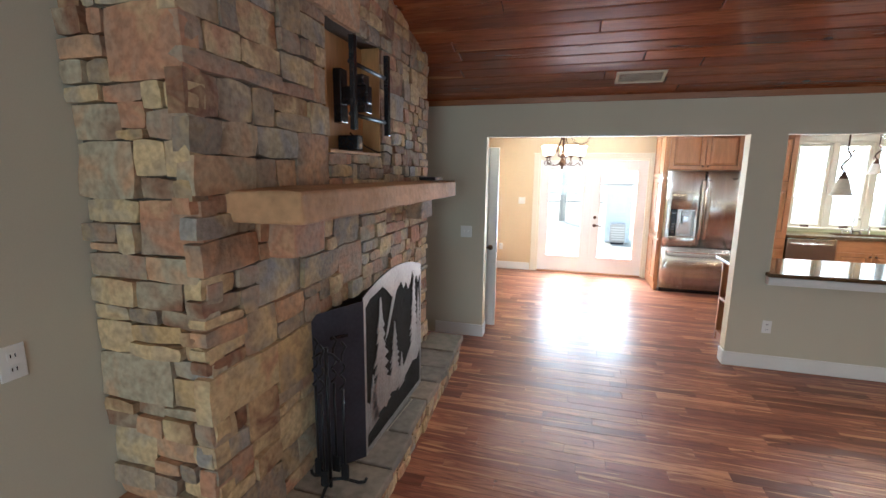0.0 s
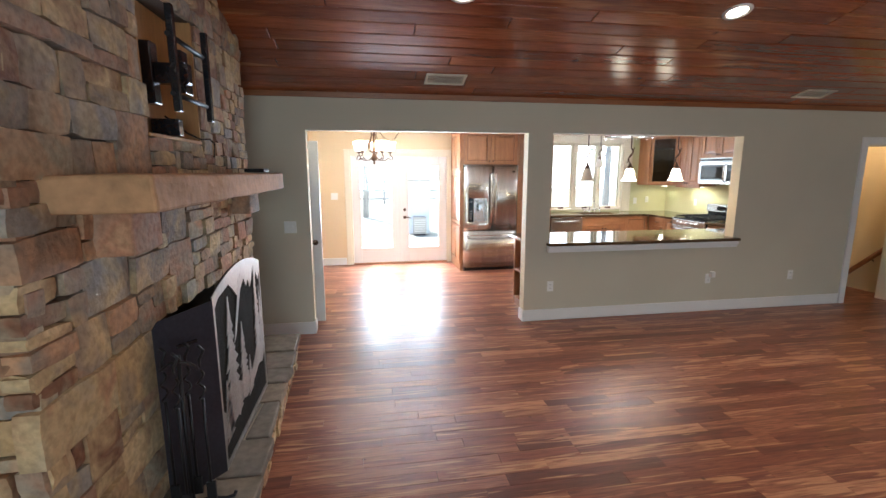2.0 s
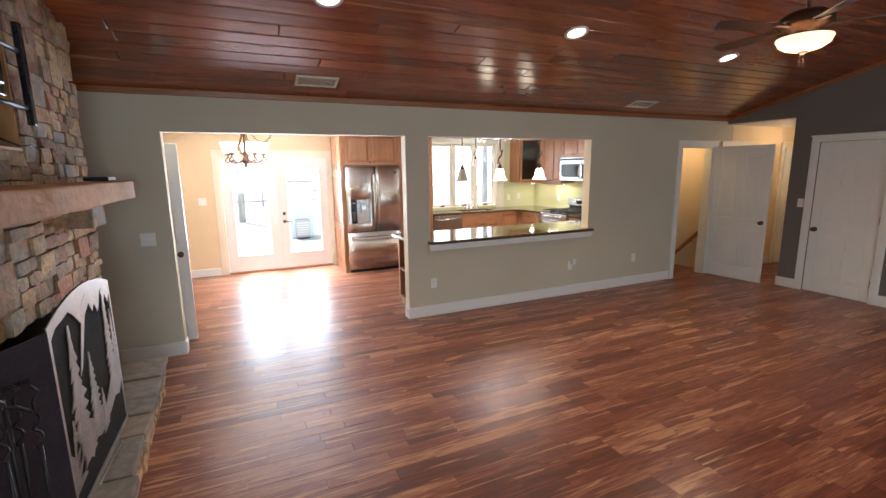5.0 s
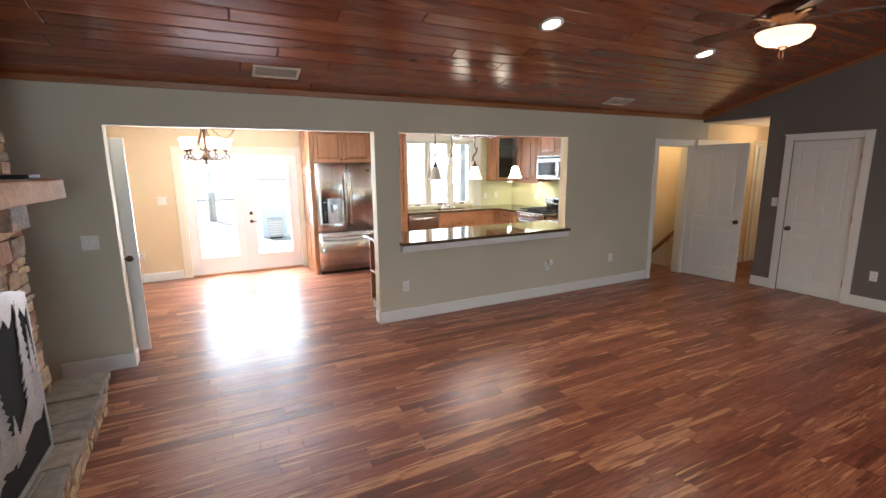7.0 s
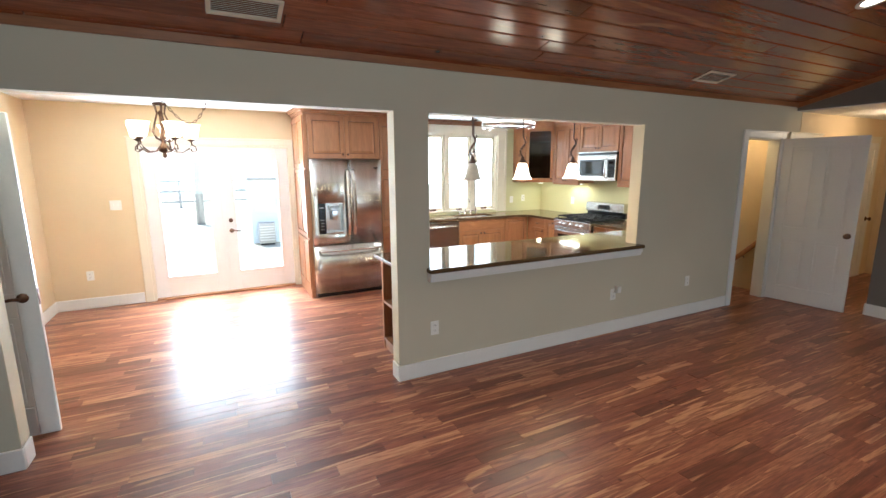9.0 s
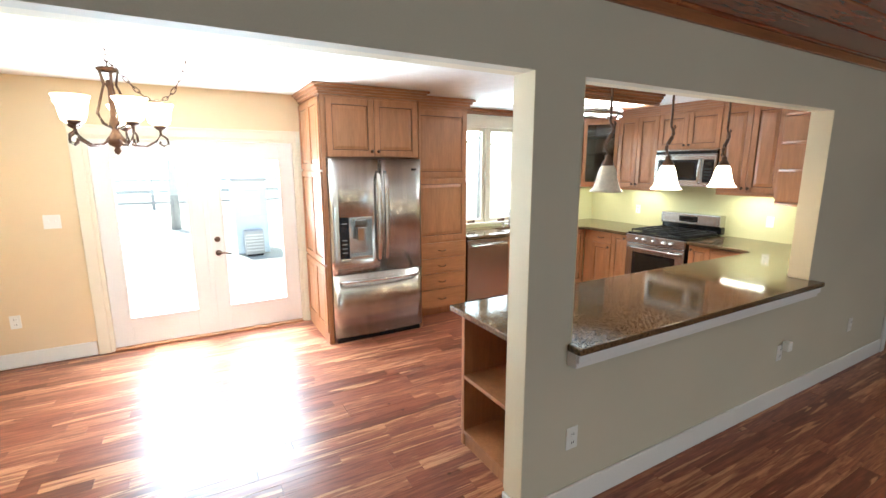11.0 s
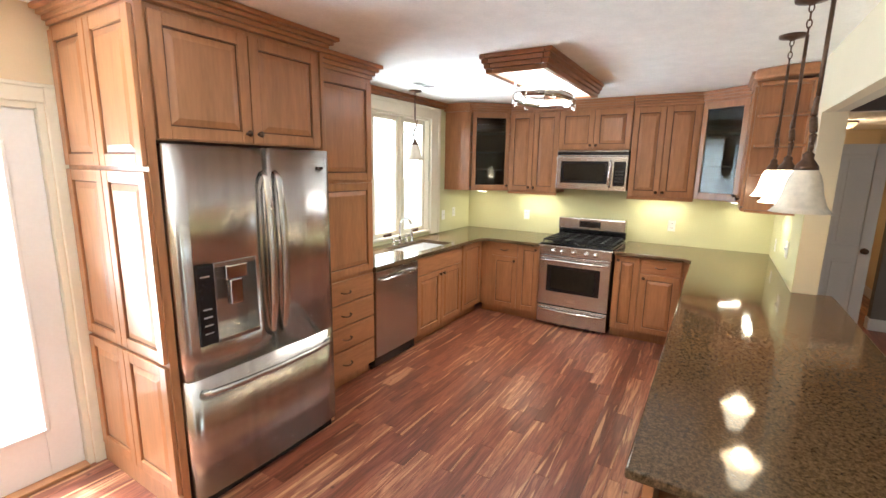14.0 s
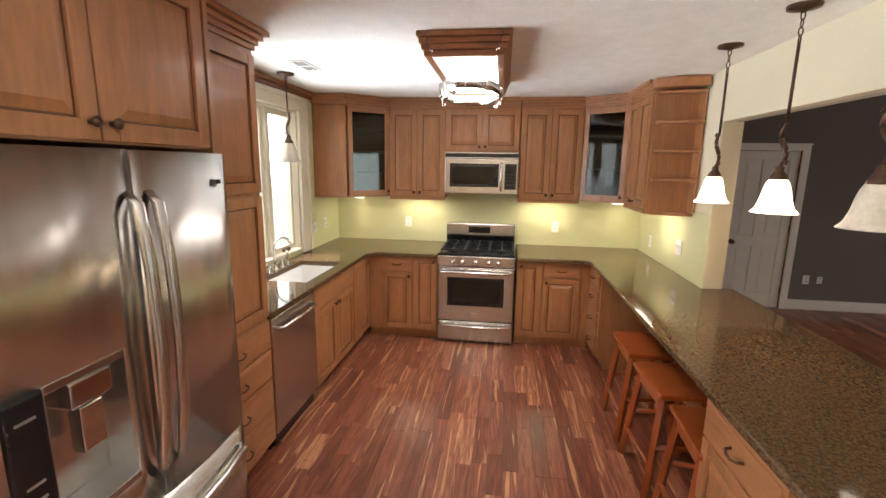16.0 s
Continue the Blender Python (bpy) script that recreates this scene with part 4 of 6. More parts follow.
fc = thing("kitchen_faucet", "chrome arched kitchen faucet with side handles", "faucet", pose(4.0, 7.955, BARZ))
part(fc, "spout", Shape().turned([(0.028, 0), (0.026, 0.01), (0.015, 0.05)], 0, 0, 14).sweep([(0, 0, 0), (0, 0, 0.18), (0, -0.02, 0.24), (0, -0.07, 0.275), (0, -0.12, 0.26), (0, -0.145, 0.215)], 0.011, 10), M_CHROME)
for x in (-0.11, 0.11):
    part(fc, "handle", Shape().turned([(0.024, 0), (0.022, 0.02), (0.013, 0.05), (0.016, 0.06), (0, 0.065)], x, 0, 12).sweep([(x, 0, 0.055), (x + 0.05 * (1 if x > 0 else -1), -0.01, 0.07)], 0.006, 8), M_CHROME)
part(fc, "bridge", Shape().sweep([(-0.11, 0, 0.035), (0.11, 0, 0.035)], 0.008, 8), M_CHROME)
part(fc, "side_spray", Shape().turned([(0.02, 0), (0.016, 0.03), (0.012, 0.09), (0.016, 0.12), (0, 0.125)], 0.21, 0, 12), M_CHROME)
PE = PEN + 0.04
c = thing("peninsula_countertop", "polished speckled brown granite bar top through the wall", "countertop")
part(c, "slab", Shape().prism([(1.49, 4.637), (PT0 + 0.005, 4.637), (PT0 + 0.005, 4.50), (PT0 - 0.03, 4.494), (PT0 - 0.03, 4.41), (PT1 + 0.03, 4.41), (PT1 + 0.03, 4.494), (PT1 - 0.006, 4.50), (PT1 - 0.006, 4.637), (KEAST - 0.002, 4.637), (KEAST - 0.002, 5.957), (4.895, 5.957), (4.895, PE + 0.06), (4.83, PE), (1.49, PE)], 0.875, BARZ), M_GRANITE, 0.008, segments=3)
s = Shape().box(PT0 - 0.02, PT1 + 0.02, 4.44, WALL, 0.80, 0.873)
s.box(PT0 - 0.02, PT1 + 0.02, 4.425, 4.44, 0.83, 0.873)
structure("trim_bar_apron", s, M_WHITE, "white painted apron moulding under the bar top", 0.006)

# range
r = thing("gas_range", "stainless steel gas range with black grates", "range", pose(4.93, 6.735, 0, 0, 0, -90))
RW = 0.76
part(r, "body", Shape().box(0, RW, 0.0, 0.735, 0.02, 0.90), M_BLACK, 0.004)
part(r, "cooktop", Shape().box(0, RW, -0.01, 0.66, 0.90, 0.925), M_BLACK, 0.006)
part(r, "control_panel", Shape().box(0, RW, -0.035, 0.0, 0.80, 0.905), M_STEELH, 0.008)
for x in (0.16, 0.25, 0.38, 0.51, 0.60):
    s = Shape().turned([(0, 0), (0.027, 0), (0.025, 0.012), (0.02, 0.016), (0.017, 0.034), (0, 0.036)], seg=16)
    s.place(Matrix.Translation((x, -0.035, 0.85)) @ Matrix.Rotation(radians(90), 4, "X"))
    part(r, "control_knob", s, M_CHROME)
od = part(r, "oven_door", Shape().box(0.005, RW - 0.005, -0.03, 0, 0.245, 0.795), M_STEELH, 0.006)
part(od, "oven_window", Shape().box(0.10, RW - 0.10, -0.034, -0.0295, 0.40, 0.69), M_BLACK, 0.003)
part(od, "window_glass", Shape().box(0.15, RW - 0.15, -0.0365, -0.0335, 0.435, 0.665), M_DARKGLASS, 0.002)
part(od, "handle", Shape().sweep([(0.03, -0.03, 0.745), (0.04, -0.07, 0.748), (0.2, -0.082, 0.75), (0.38, -0.085, 0.75), (0.56, -0.082, 0.75), (0.72, -0.07, 0.748), (0.73, -0.03, 0.745)], 0.013, 10), M_CHROME)
part(od, "badge", Shape().box(0.345, 0.415, -0.0325, -0.029, 0.30, 0.325), M_CHROME, 0.001)
sd = part(r, "storage_drawer", Shape().box(0.005, RW - 0.005, -0.028, 0, 0.035, 0.235), M_STEELH, 0.006)
part(sd, "handle", Shape().sweep([(0.03, -0.028, 0.195), (0.05, -0.06, 0.195), (0.38, -0.07, 0.19), (0.71, -0.06, 0.195), (0.73, -0.028, 0.195)], 0.012, 10), M_CHROME)
part(r, "backguard", Shape().box(0.0, RW, 0.66, 0.735, 0.925, 1.01), M_BLACK, 0.004)
part(r, "backguard_cap", Shape().box(0.0, RW, 0.62, 0.735, 1.01, 1.15), M_STEELH, 0.012)
part(r, "clock_panel", Shape().box(0.25, 0.49, 0.615, 0.621, 1.045, 1.115), M_BLACK, 0.002)
part(r, "clock_display", Shape().box(0.30, 0.44, 0.6125, 0.6155, 1.075, 1.10), M_DARKGLASS)
for k in range(3):
    a = 0.02 + k * 0.243
    s = Shape()
    for x in (a, a + 0.115, a + 0.225):
        s.box(x, x + 0.012, 0.03, 0.60, 0.945, 0.962)
    for y in (0.03, 0.16, 0.30, 0.44, 0.588):
        s.box(a, a + 0.237, y, y + 0.012, 0.948, 0.965)
    for x in (a, a + 0.225):
        for y in (0.03, 0.588):
            s.box(x, x + 0.012, y, y + 0.012, 0.925, 0.95)
    part(r, "grate", s, M_IRON, 0.003)
for x in (0.14, 0.38, 0.62):
    for y in (0.16, 0.46):
        part(r, "burner", Shape().turned([(0.05, 0.925), (0.048, 0.938), (0.03, 0.94), (0.03, 0.945), (0, 0.946)], x, y, 16), M_IRON)

# upper cabinets
UB, UT = 1.44, 2.36


def upper_cabinet(w, m, z0, doors, depth=0.32, label="honey maple wall cabinet with raised panel doors", rail=True):
    c = thing("wall_cabinet", label, "cabinet", m, "kitchen wall cabinets")
    part(c, "body", Shape().box(0, w, 0, depth, z0, UT), M_CAB, 0.002)
    if rail:
        part(c, "light_rail", Shape().box(0, w, -0.012, 0.02, z0 - 0.03, z0), M_CABH, 0.004)
    for x0, x1, k in doors:
        panel_door(c, x0, x1, z0 + 0.01, UT - 0.015, -0.0005, (x1 - 0.028, z0 + 0.05) if k == "L" else (x0 + 0.028, z0 + 0.05))
    crown(c, [(0, w, 0, False, False, depth)], UT - 0.005, KCEIL - 0.002, 0.05)
    return c


UX = 5.375
upper_cabinet(0.60, pose(UX, 7.335, 0, 0, 0, -90), UB, [(0.005, 0.297, "L"), (0.303, 0.595, "R")])
upper_cabinet(0.765, pose(UX, 6.735, 0, 0, 0, -90), 1.92, [(0.005, 0.38, "L"), (0.386, 0.76, "R")], rail=False)
upper_cabinet(0.62, pose(UX, 5.965, 0, 0, 0, -90), UB, [(0.005, 0.307, "L"), (0.313, 0.615, "R")])


def glazed_front(parent, p0, p1, z0, z1):
    """A glazed door between two plan points, the viewer's left first, with shelves behind."""
    a, b = Vector((*p0, 0)), Vector((*p1, 0))
    w = (b - a).length
    ang = math.degrees(math.atan2(b.y - a.y, b.x - a.x))
    m = pose(a.x, a.y, 0, 0, 0, ang)
    st = 0.06
    s = Shape().box(0.01, st, -0.02, 0, z0, z1).box(w - st, w - 0.01, -0.02, 0, z0, z1).box(st, w - st, -0.0195, 0, z0, z0 + st).box(st, w - st, -0.0195, 0, z1 - st, z1).place(m)
    d_ = part(parent, "door", s, M_CAB, 0.004)
    part(d_, "pane", Shape().box(st, w - st, -0.010, -0.006, z0 + st, z1 - st).place(m), M_CABGLASS).visible_shadow = False
    k = Shape().turned([(0, 0), (0.008, 0), (0.007, 0.012), (0.015, 0.02), (0.016, 0.026), (0, 0.03)], seg=12)
    k.place(m @ Matrix.Translation((w - 0.035, -0.02, z0 + 0.05)) @ Matrix.Rotation(radians(90), 4, "X"))
    part(d_, "knob", k, M_BRONZE)
    cr = Shape()
    for i in range(4):
        o = 0.05 * ((i + 1) / 4) ** 1.6 + 0.006
        h0, h1 = UT - 0.005 + (KCEIL - UT) * i / 4, UT - 0.005 + (KCEIL - UT) * (i + 1) / 4
        cr.box(-o * 0.4, w + o * 0.4, -o, 0.05, h0, min(h1, KCEIL - 0.002))
    part(parent, "crown", cr.place(m), M_CABH, 0.004)


# by the window
c = thing("corner_wall_cabinet", "honey maple corner cabinet with glazed door", "cabinet", group="kitchen wall cabinets")
A, B_ = (5.06, 7.70), (5.375, 7.34)
s = Shape().box(5.04, 5.06, 7.70, NORTH - 0.002, UB, UT).box(5.06, KEAST - 0.002, NORTH - 0.015, NORTH - 0.002, UB, UT).box(KEAST - 0.015, KEAST - 0.002, 7.34, NORTH - 0.015, UB, UT)
for z in (UB, UT - 0.02):
    s.prism([(5.06, 7.70), (5.375, 7.34), (KEAST - 0.015, 7.34), (KEAST - 0.015, NORTH - 0.015), (5.06, NORTH - 0.015)], z, z + 0.02)
part(c, "body", s, M_CAB, 0.002)
for z in (1.68, 1.90, 2.13):
    part(c, "shelf", Shape().prism([(5.07, 7.73), (5.39, 7.37), (KEAST - 0.016, 7.36), (KEAST - 0.016, NORTH - 0.016), (5.07, NORTH - 0.016)], z, z + 0.018), M_CAB)
glazed_front(c, A, B_, UB + 0.01, UT - 0.01)
part(c, "crown", Shape().box(5.0, 5.06, 7.69, NORTH - 0.002, UT, KCEIL - 0.002), M_CABH, 0.01)
# by the pass-through
c = thing("corner_wall_cabinet", "honey maple corner cabinet with glazed door", "cabinet", group="kitchen wall cabinets")
A, B_ = (5.375, 5.34), (5.10, 4.965)
s = Shape().box(5.10, KEAST - 0.002, KWALL + 0.008, KWALL + 0.02, UB, UT).box(KEAST - 0.015, KEAST - 0.002, KWALL + 0.02, 5.34, UB, UT)
for z in (UB, UT - 0.02):
    s.prism([(5.10, KWALL + 0.02), (KEAST - 0.015, KWALL + 0.02), (KEAST - 0.015, 5.34), (5.375, 5.34), (5.10, 4.965)], z, z + 0.02)
part(c, "body", s, M_CAB, 0.002)
for z in (1.75, 2.07):
    part(c, "shelf", Shape().prism([(5.11, KWALL + 0.022), (KEAST - 0.016, KWALL + 0.022), (KEAST - 0.016, 5.33), (5.39, 5.33), (5.12, 4.95)], z, z + 0.018), M_CAB)
glazed_front(c, A, B_, UB + 0.01, UT - 0.01)
upper_cabinet(0.62, pose(5.10, 4.965, 0, 0, 0, 180), UB, [(0.005, 0.307, "L"), (0.313, 0.615, "R")], depth=0.325)
# open end shelves
c = thing("open_wall_shelf", "honey maple open end shelf unit, empty", "shelf", pose(4.48, 0, 0))
part(c, "back", Shape().box(-0.015, -0.001, KWALL + 0.008, 4.965, UB - 0.03, UT), M_CAB, 0.002)
part(c, "side", Shape().box(-0.15, -0.015, KWALL + 0.008, KWALL + 0.022, UB, UT), M_CAB, 0.002)
for z in (UB - 0.03, 1.68, 1.90, 2.12, UT - 0.02):
    part(c, "shelf", Shape().prism([(-0.15, KWALL + 0.022), (-0.015, KWALL + 0.022), (-0.015, 4.95), (-0.06, 4.945), (-0.13, 4.80), (-0.15, 4.70)], z, z + 0.02), M_CAB, 0.003)
part(c, "crown", Shape().prism([(-0.2, KWALL + 0.008), (-0.001, KWALL + 0.008), (-0.001, 5.0), (-0.08, 5.0), (-0.18, 4.83)], UT + 0.02, KCEIL - 0.002), M_CABH, 0.02)

# microwave
mw = thing("microwave", "stainless steel over-range microwave oven", "microwave", pose(UX - 0.02, 6.732, 1.49, 0, 0, -90))
part(mw, "body", Shape().box(0, 0.758, 0, 0.335, 0, 0.425), M_BLACK, 0.004)
part(mw, "front", Shape().box(0, 0.758, -0.03, 0, 0.0, 0.36), M_STEELH, 0.006)
part(mw, "vent_grille", Shape().box(0, 0.758, -0.028, 0, 0.362, 0.375).box(0, 0.758, -0.028, 0, 0.41, 0.425).box(0, 0.758, -0.015, 0, 0.375, 0.41, 1), [M_STEELH, M_BLACK], 0.003)
part(mw, "window", Shape().box(0.05, 0.56, -0.034, -0.0295, 0.07, 0.31), M_BLACK, 0.004)
part(mw, "window_glass", Shape().box(0.09, 0.52, -0.0365, -0.0335, 0.10, 0.28), M_DARKGLASS, 0.003)
part(mw, "handle", Shape().sweep([(0.585, -0.03, 0.04), (0.585, -0.06, 0.06), (0.585, -0.068, 0.18), (0.585, -0.06, 0.30), (0.585, -0.03, 0.32)], 0.012, 10), M_CHROME)
part(mw, "keypad", Shape().box(0.62, 0.74, -0.033, -0.0295, 0.05, 0.31), M_BLACK, 0.003)
part(mw, "display", Shape().box(0.64, 0.72, -0.0345, -0.0325, 0.25, 0.28), M_DARKGLASS)
for i in range(4):
    for j in range(3):
        part(mw, "key", Shape().box(0.638 + j * 0.03, 0.66 + j * 0.03, -0.0345, -0.0328, 0.09 + i * 0.035, 0.11 + i * 0.035), M_IRON)

# moulding over the window
structure("trim_window_crown", Shape().box(2.98, 5.04, NORTH - 0.03, NORTH, 2.385, KCEIL - 0.001).box(2.98, 5.04, NORTH - 0.055, NORTH - 0.03, 2.42, KCEIL - 0.001), M_TRIMWOOD, "stained wooden moulding over the kitchen window", 0.006)


# ---------------------------------------------------------------- bar stools
def bar_stool(m):
    st = thing("bar_stool", "orange-stained wooden bar stool under the counter", "stool", m, "bar stools at the peninsula")
    part(st, "seat", Shape().box(-0.21, 0.21, -0.15, 0.15, 0.585, 0.615), M_STOOL, 0.01, segments=3)
    legs = []
    for sx in (-1, 1):
        for sy in (-1, 1):
            legs.append(part(st, "leg", Shape().sweep([(sx * 0.20, sy * 0.17, 0), (sx * 0.155, sy * 0.11, 0.585)], 0.024, 4), M_STOOL, 0.003))
    for sy in (-1, 1):
        part(st, "rung", Shape().sweep([(-0.185, sy * 0.155, 0.18), (0.185, sy * 0.155, 0.18)], 0.014, 6), M_STOOL)
        part(st, "apron", Shape().box(-0.15, 0.15, sy * 0.115 - 0.01, sy * 0.115 + 0.01, 0.52, 0.585), M_STOOL, 0.003)
    for sx in (-1, 1):
        part(st, "rung", Shape().sweep([(sx * 0.187, -0.145, 0.30), (sx * 0.187, 0.145, 0.30)], 0.014, 6), M_STOOL)
    return st


stool = bar_stool(pose(3.64, 5.14, 0, 0, 0, 0))
copy_thing(stool, pose(3.13, 5.13, 0, 0, 0, 3))
copy_thing(stool, pose(2.62, 5.115, 0, 0, 0, -4))


# ---------------------------------------------------------------- fireplace
CHX, CH0, CH1 = -1.22, 1.17, 3.66      # face, near and far corner
ch = thing("chimney_breast", "rough tan and grey field stone chimney breast", "fireplace", kind="structure")
core = Shape()
FB0, FB1, FBZ = 1.96, 2.80, 1.02
RC0, RC1, RZ0, RZ1 = 2.07, 2.74, 1.85, 2.52
XC = CHX - 0.05
core.box(WEST + 0.001, XC, CH0 + 0.05, FB0, 0, 3.3).box(WEST + 0.001, XC, FB1, CH1 - 0.03, 0, 3.3).box(WEST + 0.001, XC, FB0, FB1, FBZ, RZ0)
core.box(WEST + 0.001, XC - 0.12, FB0, FB1, RZ0, RZ1).box(WEST + 0.001, XC, FB0, FB1, RZ1, 3.3).box(WEST + 0.001, XC - 0.35, FB0, FB1, 0, FBZ)
core.box(XC - 0.12, XC, FB0, RC0, RZ0, RZ1).box(XC - 0.12, XC, RC1, FB1, RZ0, RZ1)
part(ch, "core", core, M_MORTAR)


def pack(rnd, x0, z0, x1, z1, out, big):
    """Splits a rectangle into uneven stones, mostly lying flat."""
    w, h = x1 - x0, z1 - z0
    stop = rnd.random()
    lim_w, lim_h = big
    if w <= lim_w and h <= lim_h and (stop < 0.42 or (w < lim_w * 0.45 and h < lim_h * 0.45) or h < 0.075 or w < 0.10):
        out.append((x0, z0, x1, z1))
        return
    if (w > h * 1.9 and w > 0.16) or (h < 0.11 and w > 0.2):
        k = rnd.uniform(0.32, 0.68)
        pack(rnd, x0, z0, x0 + w * k, z1, out, big)
        pack(rnd, x0 + w * k, z0, x1, z1, out, big)
    elif h > 0.10:
        k = rnd.uniform(0.3, 0.7)
        pack(rnd, x0, z0, x1, z0 + h * k, out, big)
        pack(rnd, x0, z0 + h * k, x1, z1, out, big)
    else:
        out.append((x0, z0, x1, z1))


def stone_piece(parent, rnd, rect, m, proud, mat=M_STONE, name="stone", thick=0.07, gap=0.0018):
    """A rough stone with uneven edge and face in the plane x, z of m, its face towards -y."""
    x0, z0, x1, z1 = rect
    g = gap * rnd.uniform(0.6, 1.4)
    x0, z0, x1, z1 = x0 + g, z0 + g, x1 - g, z1 - g
    nx, nz = max(2, min(5, int((x1 - x0) / 0.06))), max(2, min(5, int((z1 - z0) / 0.05)))
    s = Shape()
    seed = Vector((rnd.uniform(0, 90), rnd.uniform(0, 90), rnd.uniform(0, 90)))
    tilt, tip = rnd.uniform(-0.05, 0.05), rnd.uniform(-0.06, 0.06)
    rows_ = []
    for j in range(nz + 1):
        row = []
        for i in range(nx + 1):
            u, v = i / nx, j / nz
            edge = i in (0, nx) or j in (0, nz)
            corner = i in (0, nx) and j in (0, nz)
            x, z = x0 + (x1 - x0) * u, z0 + (z1 - z0) * v
            nn = noise.noise_vector(Vector((x * 9, z * 9, 0)) + seed)
            y = -proud - nn.y * 0.008 + (u - 0.5) * (x1 - x0) * tilt + (v - 0.5) * (z1 - z0) * tip
            if edge:
                y += 0.005
                x += nn.x * 0.008
                z += nn.z * 0.008
            if corner:
                x += (0.008 if i == 0 else -0.008) * rnd.random()
                z += (0.008 if j == 0 else -0.008) * rnd.random()
            row.append(s.bm.verts.new((x, y, z)))
        rows_.append(row)
    for j in range(nz):
        for i in range(nx):
            s.bm.faces.new((rows_[j][i], rows_[j][i + 1], rows_[j + 1][i + 1], rows_[j + 1][i]))
    rim = [rows_[0][i] for i in range(nx + 1)] + [rows_[j][nx] for j in range(1, nz + 1)] + [rows_[nz][i] for i in range(nx - 1, -1, -1)] + [rows_[j][0] for j in range(nz - 1, 0, -1)]
    back = [s.bm.verts.new((v.co.x, v.co.y + thick, v.co.z)) for v in rim]
    k = len(rim)
    for i in range(k):
        s.bm.faces.new((rim[(i + 1) % k], rim[i], back[i], back[(i + 1) % k]))
    return part(parent, name, s.place(m), mat)


rnd = random.Random(11)
front = []
for a, z0, b, z1, big in ((CH0, 0.24, FB0, 1.02, (0.42, 0.34)), (FB1, 0.24, CH1, 1.02, (0.22, 0.14)), (CH0, 1.02, 2.4, 1.60, (0.40, 0.30)), (2.4, 1.02, CH1, 1.60, (0.24, 0.15)),
                          (CH0, 1.60, RC0, 2.52, (0.42, 0.42)), (RC1, 1.60, CH1, 2.52, (0.24, 0.26)), (RC0, 1.60, RC1, 1.85, (0.3, 0.16)), (CH0, 2.52, 2.45, 3.24, (0.42, 0.40)), (2.45, 2.52, CH1, 3.05, (0.26, 0.24))):
    pack(rnd, a, z0, b, z1, front, big)
MF = Matrix(((0, -1, 0, 0), (1, 0, 0, 0), (0, 0, 1, 0), (0, 0, 0, 1)))   # local x to world y, local -y to world x
for rc in front:
    if rc[1] < roof(rc[0]) + 0.05:
        edge = rc[0] < CH0 + 0.02 or rc[2] > CH1 - 0.02
        stone_piece(ch, rnd, rc, Matrix.Translation((CHX, 0, 0)) @ MF, rnd.uniform(-0.02, 0.004) if not edge else rnd.uniform(-0.012, 0.008))
sidef = []
pack(rnd, WEST + 0.004, 0.0, CHX - 0.005, 1.65, sidef, (0.34, 0.24))
pack(rnd, WEST + 0.004, 1.65, CHX - 0.005, 3.26, sidef, (0.34, 0.26))
for rc in sidef:
    stone_piece(ch, rnd, rc, Matrix.Translation((0, CH0, 0)), rnd.uniform(-0.025, 0.01))

# recess with television bracket
part(ch, "recess_panel", Shape().box(XC - 0.115, XC - 0.10, RC0 + 0.004, RC1 - 0.004, RZ0 + 0.004, RZ1 - 0.004).box(XC - 0.10, CHX - 0.03, RC0, RC0 + 0.015, RZ0, RZ1).box(XC - 0.10, CHX - 0.03, RC1 - 0.015, RC1, RZ0, RZ1).box(XC - 0.10, CHX - 0.02, RC0 + 0.015, RC1 - 0.015, RZ0, RZ0 + 0.018), M_PLY, 0.003, "raw plywood lined recess")
tv = thing("television_bracket", "empty black steel television wall bracket", "wall bracket", pose(CHX, 2.40, 2.18))
s = Shape()
for y in (-0.22, 0.22):
    s.box(0.055, 0.085, y - 0.018, y + 0.018, -0.21, 0.26)
part(tv, "upright", s, M_BLACK, 0.004)
part(tv, "rail", Shape().sweep([(0.06, -0.24, 0.13), (0.06, 0.24, 0.13)], 0.012, 8).sweep([(0.06, -0.24, -0.13), (0.06, 0.24, -0.13)], 0.012, 8), M_IRON)
part(tv, "arm", Shape().box(-0.10, 0.06, -0.03, 0.03, -0.05, 0.05).box(-0.155, -0.10, -0.04, 0.04, -0.15, 0.15).box(-0.02, 0.05, -0.05, 0.05, -0.10, -0.04).box(-0.02, 0.04, -0.04, 0.04, 0.05, 0.11), M_BLACK, 0.006)
cb = thing("television_cable", "thin black cable hanging from the recess", "cable")
part(cb, "wire", Shape().sweep([(CHX - 0.1, 2.45, 1.98), (CHX - 0.02, 2.5, 1.9), (CHX + 0.02, 2.58, 1.87), (CHX + 0.03, 2.7, 1.88), (CHX + 0.03, 2.78, 1.86), (CHX + 0.015, 2.8, 1.78)], 0.005, 6), M_BLACK)
part(cb, "junction_box", Shape().box(XC - 0.09, CHX - 0.01, 2.38, 2.44, 1.875, 1.96), M_BLACK, 0.004)

